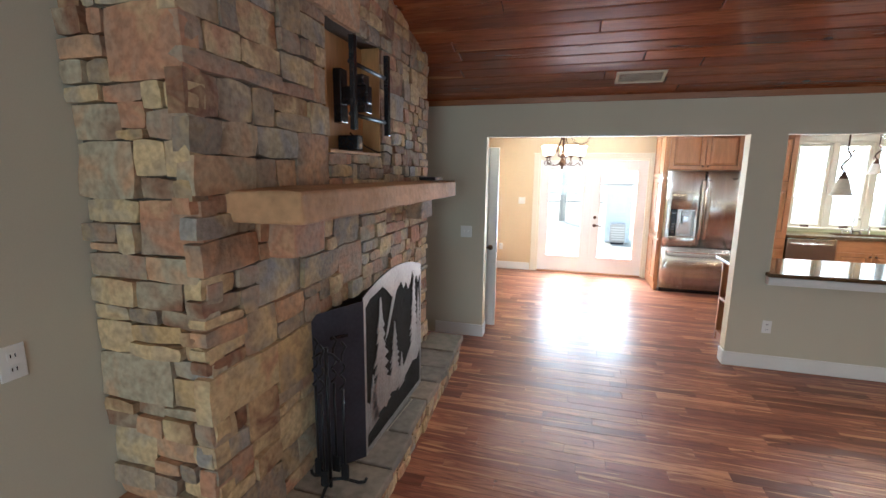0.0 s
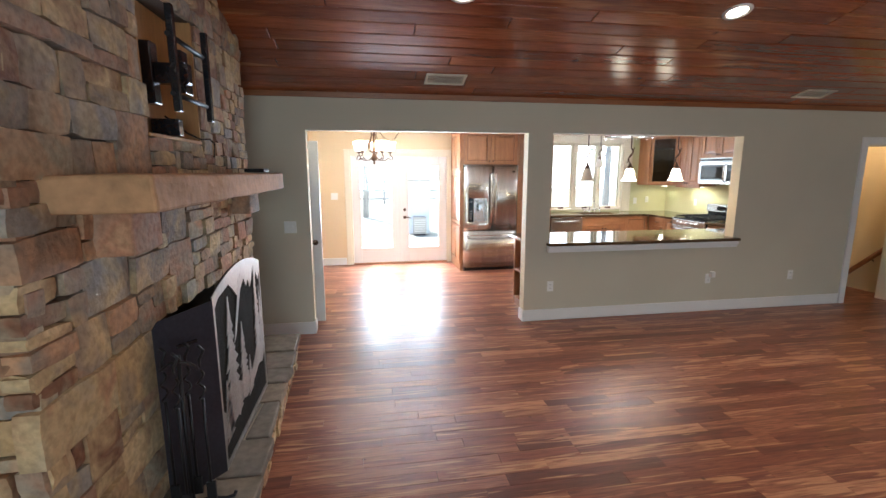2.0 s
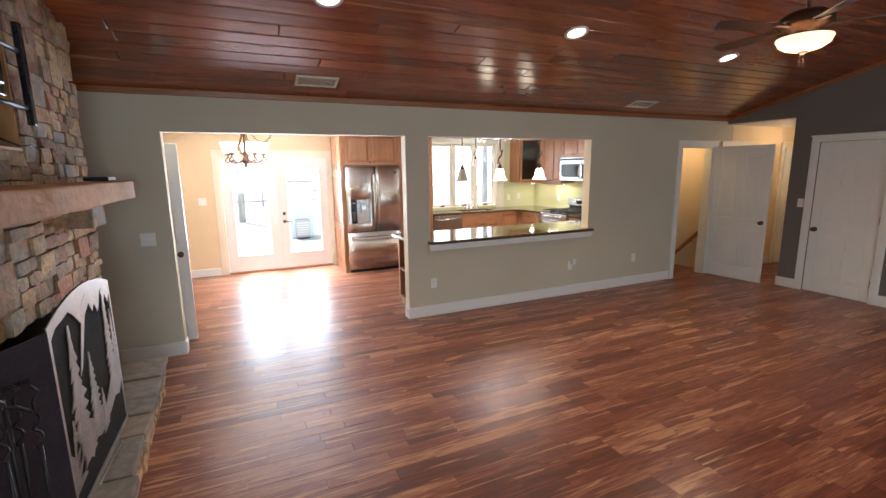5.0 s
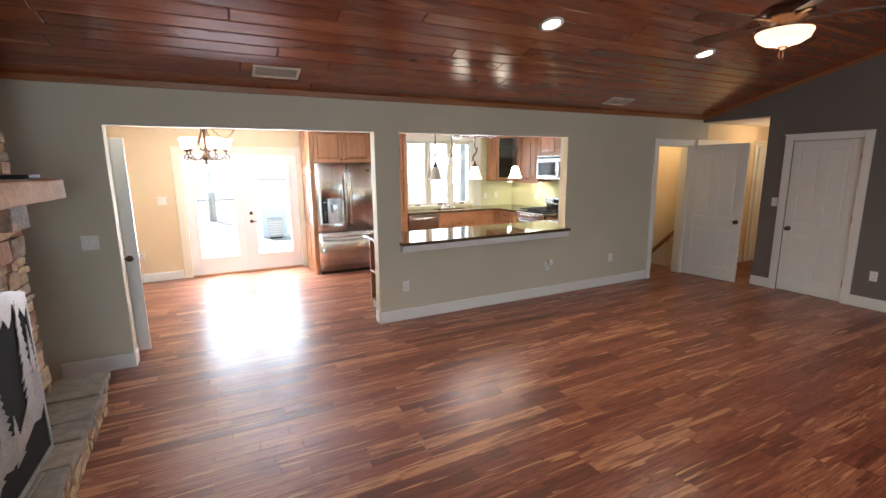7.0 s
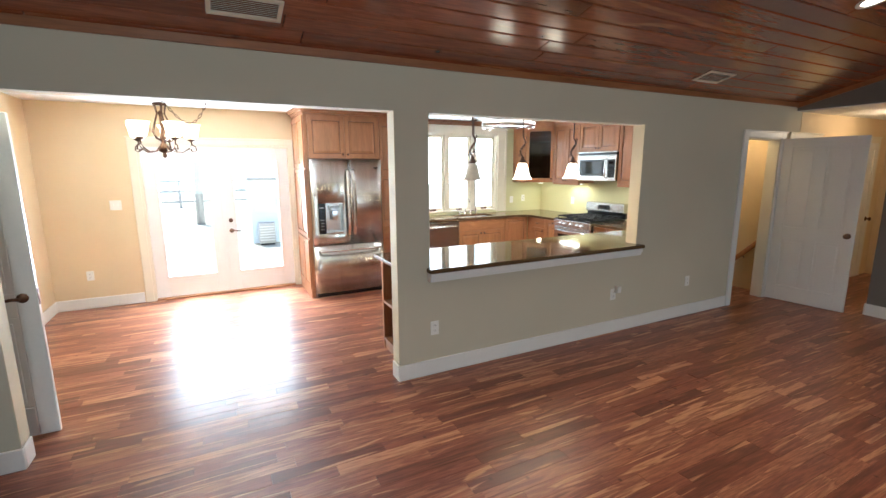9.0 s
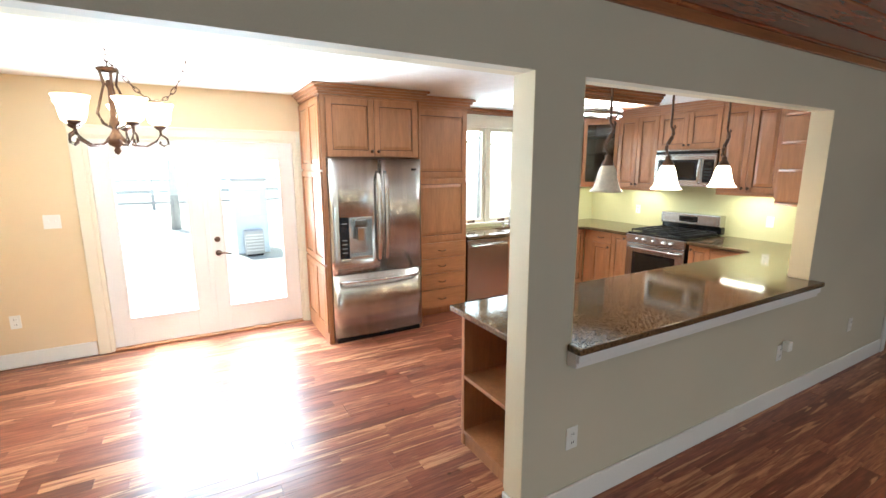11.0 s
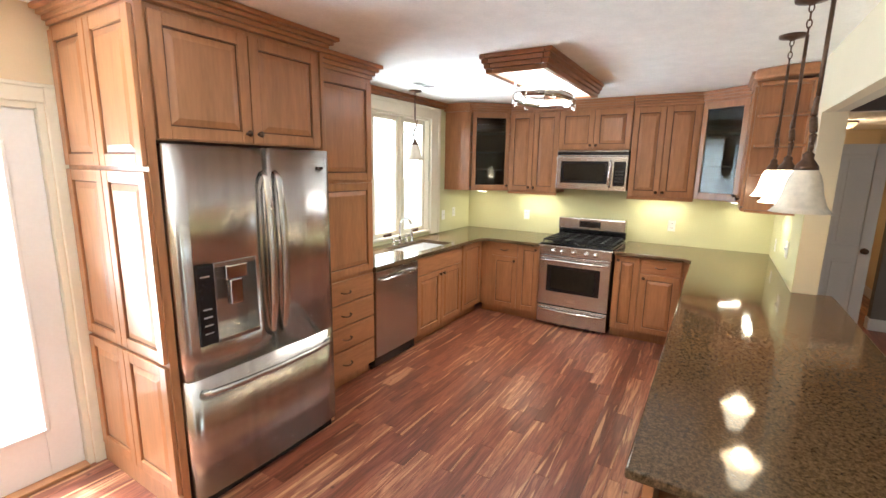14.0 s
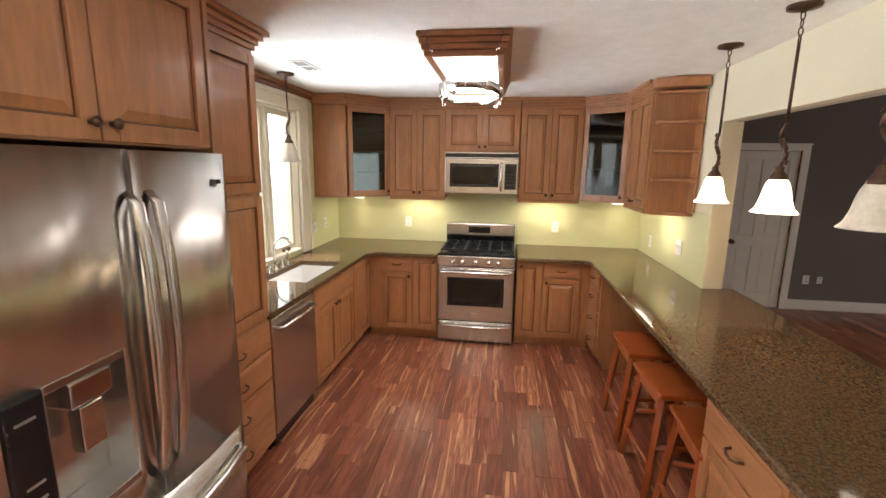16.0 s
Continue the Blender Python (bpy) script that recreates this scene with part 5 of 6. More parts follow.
# mantel: one long rough slab on stone corbels
def rough_slab(x0, x1, y0, y1, z0, z1, seed, amp, nx=5, ny=26, nz=3):
    s = Shape()
    bmesh.ops.create_cube(s.bm, size=1.0)
    bmesh.ops.subdivide_edges(s.bm, edges=[e for e in s.bm.edges if abs(e.verts[0].co.y - e.verts[1].co.y) > 0.5], cuts=ny, use_grid_fill=True)
    bmesh.ops.subdivide_edges(s.bm, edges=[e for e in s.bm.edges if abs(e.verts[0].co.x - e.verts[1].co.x) > 0.5], cuts=nx, use_grid_fill=True)
    bmesh.ops.subdivide_edges(s.bm, edges=[e for e in s.bm.edges if abs(e.verts[0].co.z - e.verts[1].co.z) > 0.5], cuts=nz, use_grid_fill=True)
    for v in s.bm.verts:
        q = Vector((x0 + (x1 - x0) * (v.co.x + 0.5), y0 + (y1 - y0) * (v.co.y + 0.5), z0 + (z1 - z0) * (v.co.z + 0.5)))
        n1 = noise.noise_vector(q * 4 + Vector((seed, 0, 0))) * amp + noise.noise_vector(q * 14 + Vector((seed, 5, 0))) * amp * 0.4
        v.co = q + Vector((n1.x, n1.y, n1.z * 0.35))
    return s


mt = thing("mantel_shelf", "long rough tan sandstone mantel slab", "mantel")
part(mt, "slab", rough_slab(CHX - 0.04, -0.93, 1.34, 3.49, 1.565, 1.685, 3.0, 0.014), M_MANTEL, 0.012)
for y, z in ((1.66, 1.40), (3.28, 1.40)):
    part(mt, "corbel", rough_slab(CHX - 0.03, -1.10, y - 0.12, y + 0.12, z, 1.565, y, 0.012, 3, 4, 3), M_STONE, 0.01)
rm = thing("remote_control", "small black box lying on the mantel", "remote control")
part(rm, "body", Shape().box(-1.13, -1.0, 3.16, 3.34, 1.69, 1.715), M_IRON, 0.006)

# raised hearth: stone front, flagstone top
HZ = 0.25
he = thing("hearth", "raised hearth with flagstone top and stone face", "hearth", kind="structure")
HX0, HX1 = -0.82, -0.93                # front at the near and the far end
s = Shape().prism([(XC, CH0 + 0.1), (HX0 - 0.06, CH0 + 0.1), (HX1 - 0.06, 3.78), (XC - 0.1, 3.78)], 0, HZ - 0.045)
part(he, "core", s, M_MORTAR)
ang = math.degrees(math.atan2(3.80 - CH0, HX1 - HX0))
LEN = math.hypot(3.80 - CH0, HX1 - HX0)
hs = []
pack(rnd, 0, 0, LEN, HZ - 0.045, hs, (0.20, 0.12))
mh = pose(HX0 - 0.02, CH0 + 0.05, 0, 0, 0, ang)
for rc in hs:
    stone_piece(he, rnd, rc, mh, rnd.uniform(-0.02, 0.006), name="face_stone", thick=0.05)
hs = []
pack(rnd, CHX - 0.03, 0, -1.0, HZ - 0.045, hs, (0.20, 0.12))
for rc in hs:
    stone_piece(he, rnd, rc, Matrix.Translation((0, CH0 + 0.08, 0)), rnd.uniform(-0.02, 0.004), name="face_stone", thick=0.05)
y = CH0 + 0.06
while y < 3.82:
    y1 = min(y + rnd.uniform(0.20, 0.42), 3.84)
    if 3.84 - y1 < 0.12:
        y1 = 3.84
    f0 = HX0 + (HX1 - HX0) * (y - CH0) / (3.8 - CH0) + 0.015
    f1 = HX0 + (HX1 - HX0) * (y1 - CH0) / (3.8 - CH0) + 0.015
    cut = rnd.uniform(0.35, 0.65) if rnd.random() < 0.55 else 0
    sk_ = rnd.uniform(-0.04, 0.04)
    xa = CHX - 0.02
    xm = xa + (f0 - xa) * cut if cut else xa
    polys = []
    if cut:
        polys.append([(xa, y + 0.008), (xm - 0.008, y + 0.008), (xm + sk_ - 0.008, y1 - 0.006), (xa, y1 - 0.006)])
        polys.append([(xm + 0.008, y + 0.008), (f0 + rnd.uniform(-0.02, 0.015), y + 0.008), (f1 + rnd.uniform(-0.02, 0.015), y1 - 0.006), (xm + sk_ + 0.008, y1 - 0.006)])
    else:
        polys.append([(xa, y + 0.008), (f0 + rnd.uniform(-0.02, 0.015), y + 0.008 + max(0, sk_) * 0.3), (f1 + rnd.uniform(-0.02, 0.015), y1 - 0.006), (xa, y1 - 0.006)])
    for pg in polys:
        part(he, "flagstone", Shape().prism(pg, HZ - 0.05, HZ + rnd.uniform(-0.006, 0.004)), M_FLAG, 0.008)
    y = y1
part(he, "mortar_bed", Shape().prism([(XC, CH0 + 0.1), (HX0 - 0.05, CH0 + 0.1), (HX1 - 0.05, 3.77), (XC - 0.1, 3.77)], HZ - 0.045, HZ - 0.014), material("pale_mortar", (0.42, 0.37, 0.29), rough=0.95, fine=90, bump=0.4))

# fire screen: folding sheet steel with cut-out mountains and firs
sc = thing("fire_screen", "folding steel fire screen with cut-out mountains and firs", "fire screen", pose(-1.0, 1.94, HZ + 0.004))
SW, SH, SA = 0.89, 0.93, 0.075


def top_arc(y):
    u = (y / SW - 0.5) * 2
    return SH - SA + SA * (1 - u * u) + 0.02


def outline_plate(parent, name, pts, x, t, mat, label=""):
    s = Shape()
    a = [s.bm.verts.new((x, p[0], p[1])) for p in pts]
    b = [s.bm.verts.new((x - t, p[0], p[1])) for p in pts]
    s.bm.faces.new(a)
    s.bm.faces.new(b[::-1])
    k = len(pts)
    for i in range(k):
        s.bm.faces.new((a[i], b[i], b[(i + 1) % k], a[(i + 1) % k]))
    return part(parent, name, s, mat, label=label)


n = 24
arc = [(SW * i / n, top_arc(SW * i / n)) for i in range(n + 1)]
outline_plate(sc, "mesh_panel", [(0.0, 0.0)] + [(SW, 0.0)] + arc[::-1], -0.006, 0.004, M_MESH, "dark wire mesh panel")
# sky band with snowy peaks hanging below the arc
peaks = [(SW, 0.70), (0.86, 0.74), (0.83, 0.70), (0.79, 0.76), (0.755, 0.715), (0.715, 0.80), (0.68, 0.735), (0.64, 0.70), (0.60, 0.755), (0.56, 0.725), (0.50, 0.80), (0.45, 0.745), (0.40, 0.71), (0.36, 0.73), (0.30, 0.78), (0.24, 0.815), (0.16, 0.80), (0.08, 0.79), (0.0, 0.74)]
outline_plate(sc, "sky_plate", [(q[0], q[1] + 0.06) for q in peaks][::-1] + arc[::-1], 0.0, 0.004, M_PEWTER, "bare steel mountain skyline")
for a, b in ((0.0, 0.022), (SW - 0.022, SW)):
    outline_plate(sc, "stile", [(a, 0), (b, 0), (b, 0.84), (a, 0.84)], 0.0005, 0.005, M_PEWTER)
outline_plate(sc, "sill", [(0.022, 0), (SW - 0.022, 0), (SW - 0.022, 0.03), (0.022, 0.03)], 0.0005, 0.005, M_FIR)


def fir(y, z0, h, w):
    pts = []
    tiers = 11
    for side in (1, -1):
        rng = range(tiers) if side == 1 else range(tiers - 1, -1, -1)
        for i in rng:
            u = i / tiers
            wi = w * (1 - u) * (0.8 + 0.3 * ((i * 7) % 3) / 2)
            a = (y + side * wi / 2, z0 + h * u + 0.01 * side)
            b = (y + side * wi * 0.22, z0 + h * (u + 0.09))
            pts += [a, b] if side == 1 else [b, a]
        if side == 1:
            pts.append((y, z0 + h))
    return pts


for y, z0, h, w in ((0.21, 0.16, 0.66, 0.34), (0.41, 0.20, 0.42, 0.24), (0.10, 0.12, 0.30, 0.18), (0.745, 0.40, 0.47, 0.18), (0.83, 0.36, 0.36, 0.14), (0.52, 0.16, 0.22, 0.14)):
    outline_plate(sc, "fir_tree", fir(y, z0, h, w), 0.001, 0.004, M_FIR)
outline_plate(sc, "hill", [(0.42, 0.17), (0.60, 0.20), (0.72, 0.24), (0.80, 0.22), (SW - 0.022, 0.27), (SW - 0.022, 0.47), (0.80, 0.46), (0.73, 0.42), (0.68, 0.36), (0.61, 0.31), (0.54, 0.26)], 0.0002, 0.003, M_FIR)
outline_plate(sc, "ridge_line", [(0.022, 0.10), (0.07, 0.18), (0.14, 0.13), (0.20, 0.20), (0.27, 0.14), (0.34, 0.20), (0.42, 0.17), (0.55, 0.26), (0.40, 0.31), (0.30, 0.28), (0.18, 0.33), (0.08, 0.25), (0.022, 0.30)], 0.0, 0.003, M_FIR)
outline_plate(sc, "mountain_slope", [(0.27, 0.55), (0.31, 0.58), (0.44, 0.80), (0.52, 0.84), (0.48, 0.90), (0.42, 0.86)], 0.0004, 0.003, M_PEWTER)
for sgn, y in ((-1, 0.0), (1, SW)):
    s = Shape()
    vs = [(0.0, y, 0), (-0.17, y + sgn * 0.20, 0), (-0.17, y + sgn * 0.20, 0.80), (-0.155, y + sgn * 0.18, 0.83), (0.0, y, 0.86)]
    if sgn == -1:
        f1 = [s.bm.verts.new(q) for q in vs]
        f2 = [s.bm.verts.new((q[0] - 0.004, q[1] + 0.004, q[2])) for q in vs]
        s.bm.faces.new(f1), s.bm.faces.new(f2[::-1])
        for i in range(5):
            s.bm.faces.new((f1[i], f1[(i + 1) % 5], f2[(i + 1) % 5], f2[i]))
        part(sc, "side_wing", s, M_SHEET, label="dark blue-grey sheet wing")
        part(sc, "wing_slot", Shape().box(-0.003, 0.002, -0.045, 0.045, -0.008, 0.008).place(Matrix.Translation((-0.082, -0.103, 0.70)) @ Matrix.Rotation(radians(-40), 4, "Z")), M_BLACK, 0.001)
    else:
        s.bm.free()

# fire tools on a stand
ft = thing("fire_tool_set", "black wrought iron fire tools on a stand", "fire tools", pose(-1.05, 1.66, HZ + 0.003))
part(ft, "stand", Shape().sweep([(0, 0, 0.02), (0, 0, 0.72)], 0.009, 8).sweep([(-0.07, 0, 0.66), (-0.03, 0, 0.69), (0.03, 0, 0.69), (0.07, 0, 0.66)], 0.006, 8), M_IRON)
for k in range(3):
    a = 0.6 + k * 2.094
    c_, s_ = math.cos(a), math.sin(a)
    part(ft, "foot", Shape().sweep([(0, 0, 0.06), (0.06 * c_, 0.06 * s_, 0.05), (0.13 * c_, 0.13 * s_, 0.012), (0.16 * c_, 0.16 * s_, 0.008), (0.17 * c_, 0.17 * s_, 0.025)], 0.008, 8), M_IRON)
for i, (dx, dy) in enumerate(((-0.07, 0.015), (0.07, 0.015), (0.0, -0.05), (0.0, 0.06))):
    tw = [(dx + 0.012 * math.sin(j * 1.1), dy + 0.012 * math.cos(j * 1.1), 0.64 - j * 0.012) for j in range(12)]
    part(ft, "tool", Shape().sweep([(dx, dy, 0.75), (dx + 0.02, dy, 0.73), (dx, dy, 0.69), (dx, dy, 0.66)], 0.006, 6).sweep(tw, 0.005, 6).sweep([(dx, dy, 0.52), (dx, dy, 0.14)], 0.006, 6).box(dx - 0.018, dx + 0.018, dy - 0.006, dy + 0.006, 0.06, 0.14), M_IRON)


# ---------------------------------------------------------------- lamps
def pendant(x, y, z_bottom, lit, z_top=KCEIL, label="bronze pendant lamp with bell glass shade"):
    p = thing("pendant_lamp", label, "lamp", pose(x, y, z_bottom), "pendant lamps")
    H_ = z_top - z_bottom
    part(p, "canopy", Shape().turned([(0, H_), (0.065, H_), (0.063, H_ - 0.012), (0.02, H_ - 0.022), (0.008, H_ - 0.03), (0, H_ - 0.03)], seg=20), M_BRONZE)
    ch_ = Shape()
    for i in range(4):
        zc = H_ - 0.04 - i * 0.032
        ring = [(0.009 * math.cos(q) if i % 2 else 0, 0 if i % 2 else 0.009 * math.cos(q), zc + 0.019 * math.sin(q)) for q in [6.2832 * j / 10 for j in range(10)]]
        ch_.sweep(ring, 0.003, 5, close=True)
    part(p, "chain", ch_, M_BRONZE)
    part(p, "rod", Shape().sweep([(0, 0, H_ - 0.15), (0, 0, 0.40)], 0.007, 8), M_BRONZE)
    sc_ = [(0.028 * math.sin(q * 6.2832) * (1.0 if 0.1 < q < 0.9 else 0.6), 0, 0.40 - 0.19 * q) for q in [j / 16 for j in range(17)]]
    part(p, "scroll", Shape().sweep(sc_, [0.006 + 0.006 * math.sin(math.pi * j / 16) for j in range(17)], 8).sweep([(0.03, 0, 0.37), (0.045, 0, 0.385), (0.035, 0, 0.40)], 0.006, 6).sweep([(-0.03, 0, 0.245), (-0.045, 0, 0.23), (-0.035, 0, 0.215)], 0.006, 6), M_BRONZE)
    part(p, "cap", Shape().turned([(0.008, 0.215), (0.018, 0.205), (0.016, 0.19), (0.034, 0.165), (0.036, 0.15), (0, 0.15)], seg=16), M_BRONZE)
    part(p, "shade", Shape().turned([(0.034, 0.152), (0.046, 0.13), (0.054, 0.10), (0.062, 0.06), (0.076, 0.02), (0.094, 0.0), (0.088, 0.002), (0.07, 0.024), (0.056, 0.064), (0.048, 0.10), (0.04, 0.13), (0.03, 0.15)], seg=28), M_SHADE_BRIGHT if lit else M_SHADE)
    return p


pendant(3.505, 4.885, 1.58, True)
pendant(2.875, 4.885, 1.58, True)
pendant(2.32, 4.885, 1.58, False)
pendant(4.09, 7.83, 1.78, False, label="bronze pendant lamp over the sink")
for x in (3.505, 2.875):
    lamp("POINT", "pendant_bulb", pose(x, 4.885, 1.56), 2.2, WARM, radius=0.04)

# ceiling light box with pot rack below
cl = thing("ceiling_light_box", "carved wood framed fluorescent ceiling light, lit", "ceiling lamp", pose(3.08, 6.10, KCEIL))
L_, Wd = 1.45, 0.50
s = Shape()
for i in range(4):
    o = 0.012 * i
    s.box(-0.0 + o, L_ - o, o, o + 0.045, -0.03 * (i + 1), -0.03 * i).box(o, L_ - o, Wd - 0.045 - o, Wd - o, -0.03 * (i + 1), -0.03 * i)
    s.box(o, o + 0.045, o + 0.045, Wd - 0.045 - o, -0.03 * (i + 1), -0.03 * i).box(L_ - 0.045 - o, L_ - o, o + 0.045, Wd - 0.045 - o, -0.03 * (i + 1), -0.03 * i)
part(cl, "frame", s, M_TRIMWOOD, 0.006)
part(cl, "diffuser", Shape().box(0.05, L_ - 0.05, 0.05, Wd - 0.05, -0.10, -0.085), M_PANEL)
lamp("AREA", "ceiling_light", look((3.80, 6.35, KCEIL - 0.13), (3.80, 6.35, 0)), 9, (1.0, 0.93, 0.80), size=1.3, size_y=0.4, spread=118)
pr = thing("pot_rack", "oval brushed steel pot rack with hooks", "pot rack", pose(3.75, 6.36, 2.25))
ring = [(0.40 * math.cos(q), 0.20 * math.sin(q)) for q in [6.2832 * j / 40 for j in range(40)]]
s = Shape()
o1 = [[s.bm.verts.new((x * k, y * k, z)) for x, y in ring] for k, z in ((1.0, -0.03), (1.0, 0.03), (0.985, 0.03), (0.985, -0.03))]
for a in range(4):
    for j in range(40):
        s.bm.faces.new((o1[a][j], o1[a][(j + 1) % 40], o1[(a + 1) % 4][(j + 1) % 40], o1[(a + 1) % 4][j])).smooth = True
part(pr, "band", s, M_STEELH)
for x in (-0.25, 0.0, 0.25):
    w = 0.20 * math.sqrt(1 - (x / 0.4) ** 2)
    part(pr, "cross_bar", Shape().sweep([(x, -w, -0.02), (x, w, -0.02)], 0.005, 6), M_CHROME)
for x, y in ((-0.3, 0.13), (-0.3, -0.13), (0.3, 0.13), (0.3, -0.13)):
    part(pr, "hanger", Shape().sweep([(x, y, 0.0), (x * 0.95, y, 0.115)], 0.004, 6), M_CHROME)
for x, y in ((-0.39, 0.0), (-0.33, 0.11), (-0.33, -0.11), (0.0, -0.2), (0.2, -0.17), (-0.2, 0.17), (0.1, 0.195)):
    part(pr, "hook", Shape().sweep([(x, y, 0.035), (x * 1.05, y * 1.05, 0.02), (x * 1.05, y * 1.05, -0.04), (x * 1.0, y, -0.075), (x * 0.93, y * 0.93, -0.06)], 0.004, 6), M_CHROME)

# under-cabinet strips
for x, y, rz, ln in ((5.52, 7.04, 90, 0.45), (5.52, 5.65, 90, 0.45), (4.79, 4.80, 0, 0.45), (5.42, 7.72, 45, 0.25), (5.43, 4.92, -45, 0.25)):
    u = thing("under_cabinet_light", "slim lit strip under the wall cabinet", "lamp", pose(x, y, UB - 0.004, 0, 0, rz), "under-cabinet strips")
    part(u, "housing", Shape().box(-ln / 2, ln / 2, -0.04, 0.04, -0.014, 0.0), M_PLATE, 0.003)
    part(u, "tube", Shape().box(-ln / 2 + 0.02, ln / 2 - 0.02, -0.025, 0.025, -0.02, -0.0145), M_STRIP)
    lamp("AREA", "under_cabinet_lamp", pose(x, y, UB - 0.03, 0, 0, rz), 1.7 * ln / 0.45, (1.0, 0.92, 0.66), size=ln, size_y=0.05)

# recessed cans in the board ceiling
tilt = math.degrees(math.atan(SLOPE))
for x, y in ((0.38, 2.965), (2.45, 2.965), (4.50, 3.025), (0.37, -1.5), (2.41, -1.5), (4.43, -1.5)):
    sg = 1 if y > RIDGE else -1
    m = pose(x, y, roof(y), -sg * tilt)
    cn = thing("recessed_light", "lit recessed ceiling light with white ring", "lamp", m, "recessed lights")
    part(cn, "ring", Shape().turned([(0.10, 0.003), (0.10, -0.004), (0.075, -0.008), (0.07, 0.004)], seg=28), M_WHITE)
    part(cn, "bulb", Shape().turned([(0.07, 0.0), (0.05, -0.004), (0, -0.006)], seg=24), M_BULB)
    lamp("SPOT", "recessed_bulb", m @ pose(0, 0, -0.02), 26, (1.0, 0.80, 0.55), radius=0.05, cone=120)


def vent(x, y):
    m = pose(x, y, roof(y) - 0.001, -tilt)
    v = thing("ceiling_vent", "cream painted metal air vent with slats", "vent", m, "ceiling vents")
    part(v, "frame", Shape().box(-0.19, 0.19, -0.10, -0.075, -0.012, 0).box(-0.19, 0.19, 0.075, 0.10, -0.012, 0).box(-0.19, -0.165, -0.075, 0.075, -0.012, 0).box(0.165, 0.19, -0.075, 0.075, -0.012, 0), M_CREAMTRIM, 0.003)
    for i in range(9):
        part(v, "slat", Shape().box(-0.165, 0.165, -0.008, 0.008, -0.001, 0.001).place(Matrix.Translation((0, -0.066 + i * 0.0165, -0.006)) @ Matrix.Rotation(radians(35), 4, "X")), M_CREAMTRIM)


vent(0.46, 4.14)
vent(4.58, 4.185)
dv = thing("dining_vent", "white ceiling register over the dining floor", "vent", pose(0.05, 7.1, KCEIL - 0.001))
part(dv, "frame", Shape().box(-0.16, 0.16, -0.06, 0.06, -0.006, 0), M_CEIL, 0.003)
for i in range(5):
    part(dv, "slat", Shape().box(-0.13, 0.13, -0.04 + i * 0.018, -0.032 + i * 0.018, -0.009, -0.006), M_PEWTER)
v = thing("kitchen_vent", "white ceiling register near the window", "vent", pose(3.83, 7.55, KCEIL - 0.001))
part(v, "frame", Shape().box(-0.16, 0.16, -0.06, 0.06, -0.006, 0), M_CEIL, 0.003)
for i in range(5):
    part(v, "slat", Shape().box(-0.13, -0.02, -0.04 + i * 0.018, -0.032 + i * 0.018, -0.009, -0.006).box(0.02, 0.13, -0.04 + i * 0.018, -0.032 + i * 0.018, -0.009, -0.006), M_PEWTER)

# ceiling fan
FAN = (3.47, 1.77, 2.53)
fn = thing("ceiling_fan", "bronze ceiling fan with lit alabaster bowl", "ceiling fan", pose(*FAN))
HH = roof(FAN[1]) - FAN[2]
part(fn, "downrod", Shape().sweep([(0, 0, 0.2), (0, 0, HH + 0.02)], 0.014, 10).turned([(0.075, HH), (0.07, HH - 0.05), (0.02, HH - 0.08)], seg=20), M_BRONZE)
part(fn, "motor", Shape().turned([(0.02, 0.27), (0.11, 0.25), (0.155, 0.22), (0.16, 0.18), (0.14, 0.155), (0.09, 0.145), (0.085, 0.10), (0.09, 0.085), (0, 0.085)], seg=28), M_BRONZE)
part(fn, "bowl", Shape().turned([(0.165, 0.085), (0.168, 0.075), (0.15, 0.035), (0.11, 0.008), (0.05, -0.008), (0, -0.01)], seg=28), M_SHADE_LIT)
part(fn, "finial", Shape().turned([(0.03, -0.006), (0.025, -0.018), (0.01, -0.03), (0, -0.032)], seg=14).sweep([(0.015, 0, -0.02), (0.015, 0, -0.13)], 0.002, 5).sweep([(-0.012, 0.01, -0.02), (-0.012, 0.01, -0.16)], 0.002, 5), M_BRONZE)
for k in range(5):
    mk = Matrix.Rotation(radians(72 * k + 20), 4, "Z")
    part(fn, "blade_iron", Shape().box(0.12, 0.25, -0.018, 0.018, 0.15, 0.158).place(mk), M_BRONZE, 0.003)
    part(fn, "blade", Shape().prism([(0.22, -0.05), (0.60, -0.068), (0.66, -0.05), (0.67, 0.0), (0.66, 0.05), (0.60, 0.068), (0.22, 0.05)], 0.16, 0.167).place(mk @ Matrix.Rotation(radians(11), 4, "X")), M_BLADE, 0.002)
lamp("POINT", "fan_bulb", pose(FAN[0], FAN[1], FAN[2] - 0.06), 4, WARM, radius=0.12)

# dining chandelier
cx, cy, cz = -0.18, 6.55, 1.86
cd = thing("chandelier", "bronze five-arm chandelier with glass shades, lit", "chandelier", pose(cx, cy, cz) @ Matrix.Diagonal((1.12, 1.12, 1.0, 1.0)))
part(cd, "column", Shape().turned([(0, -0.06), (0.014, -0.05), (0.018, -0.03), (0.01, -0.015), (0.035, 0.0), (0.05, 0.03), (0.03, 0.06), (0.016, 0.09), (0.026, 0.13), (0.014, 0.17), (0.011, 0.34), (0.022, 0.36), (0.012, 0.385), (0, 0.39)], seg=18), M_BRONZE)
part(cd, "crown_ring", Shape().turned([(0.05, 0.44), (0.055, 0.452), (0.045, 0.46), (0.02, 0.465), (0, 0.47)], seg=18), M_BRONZE)
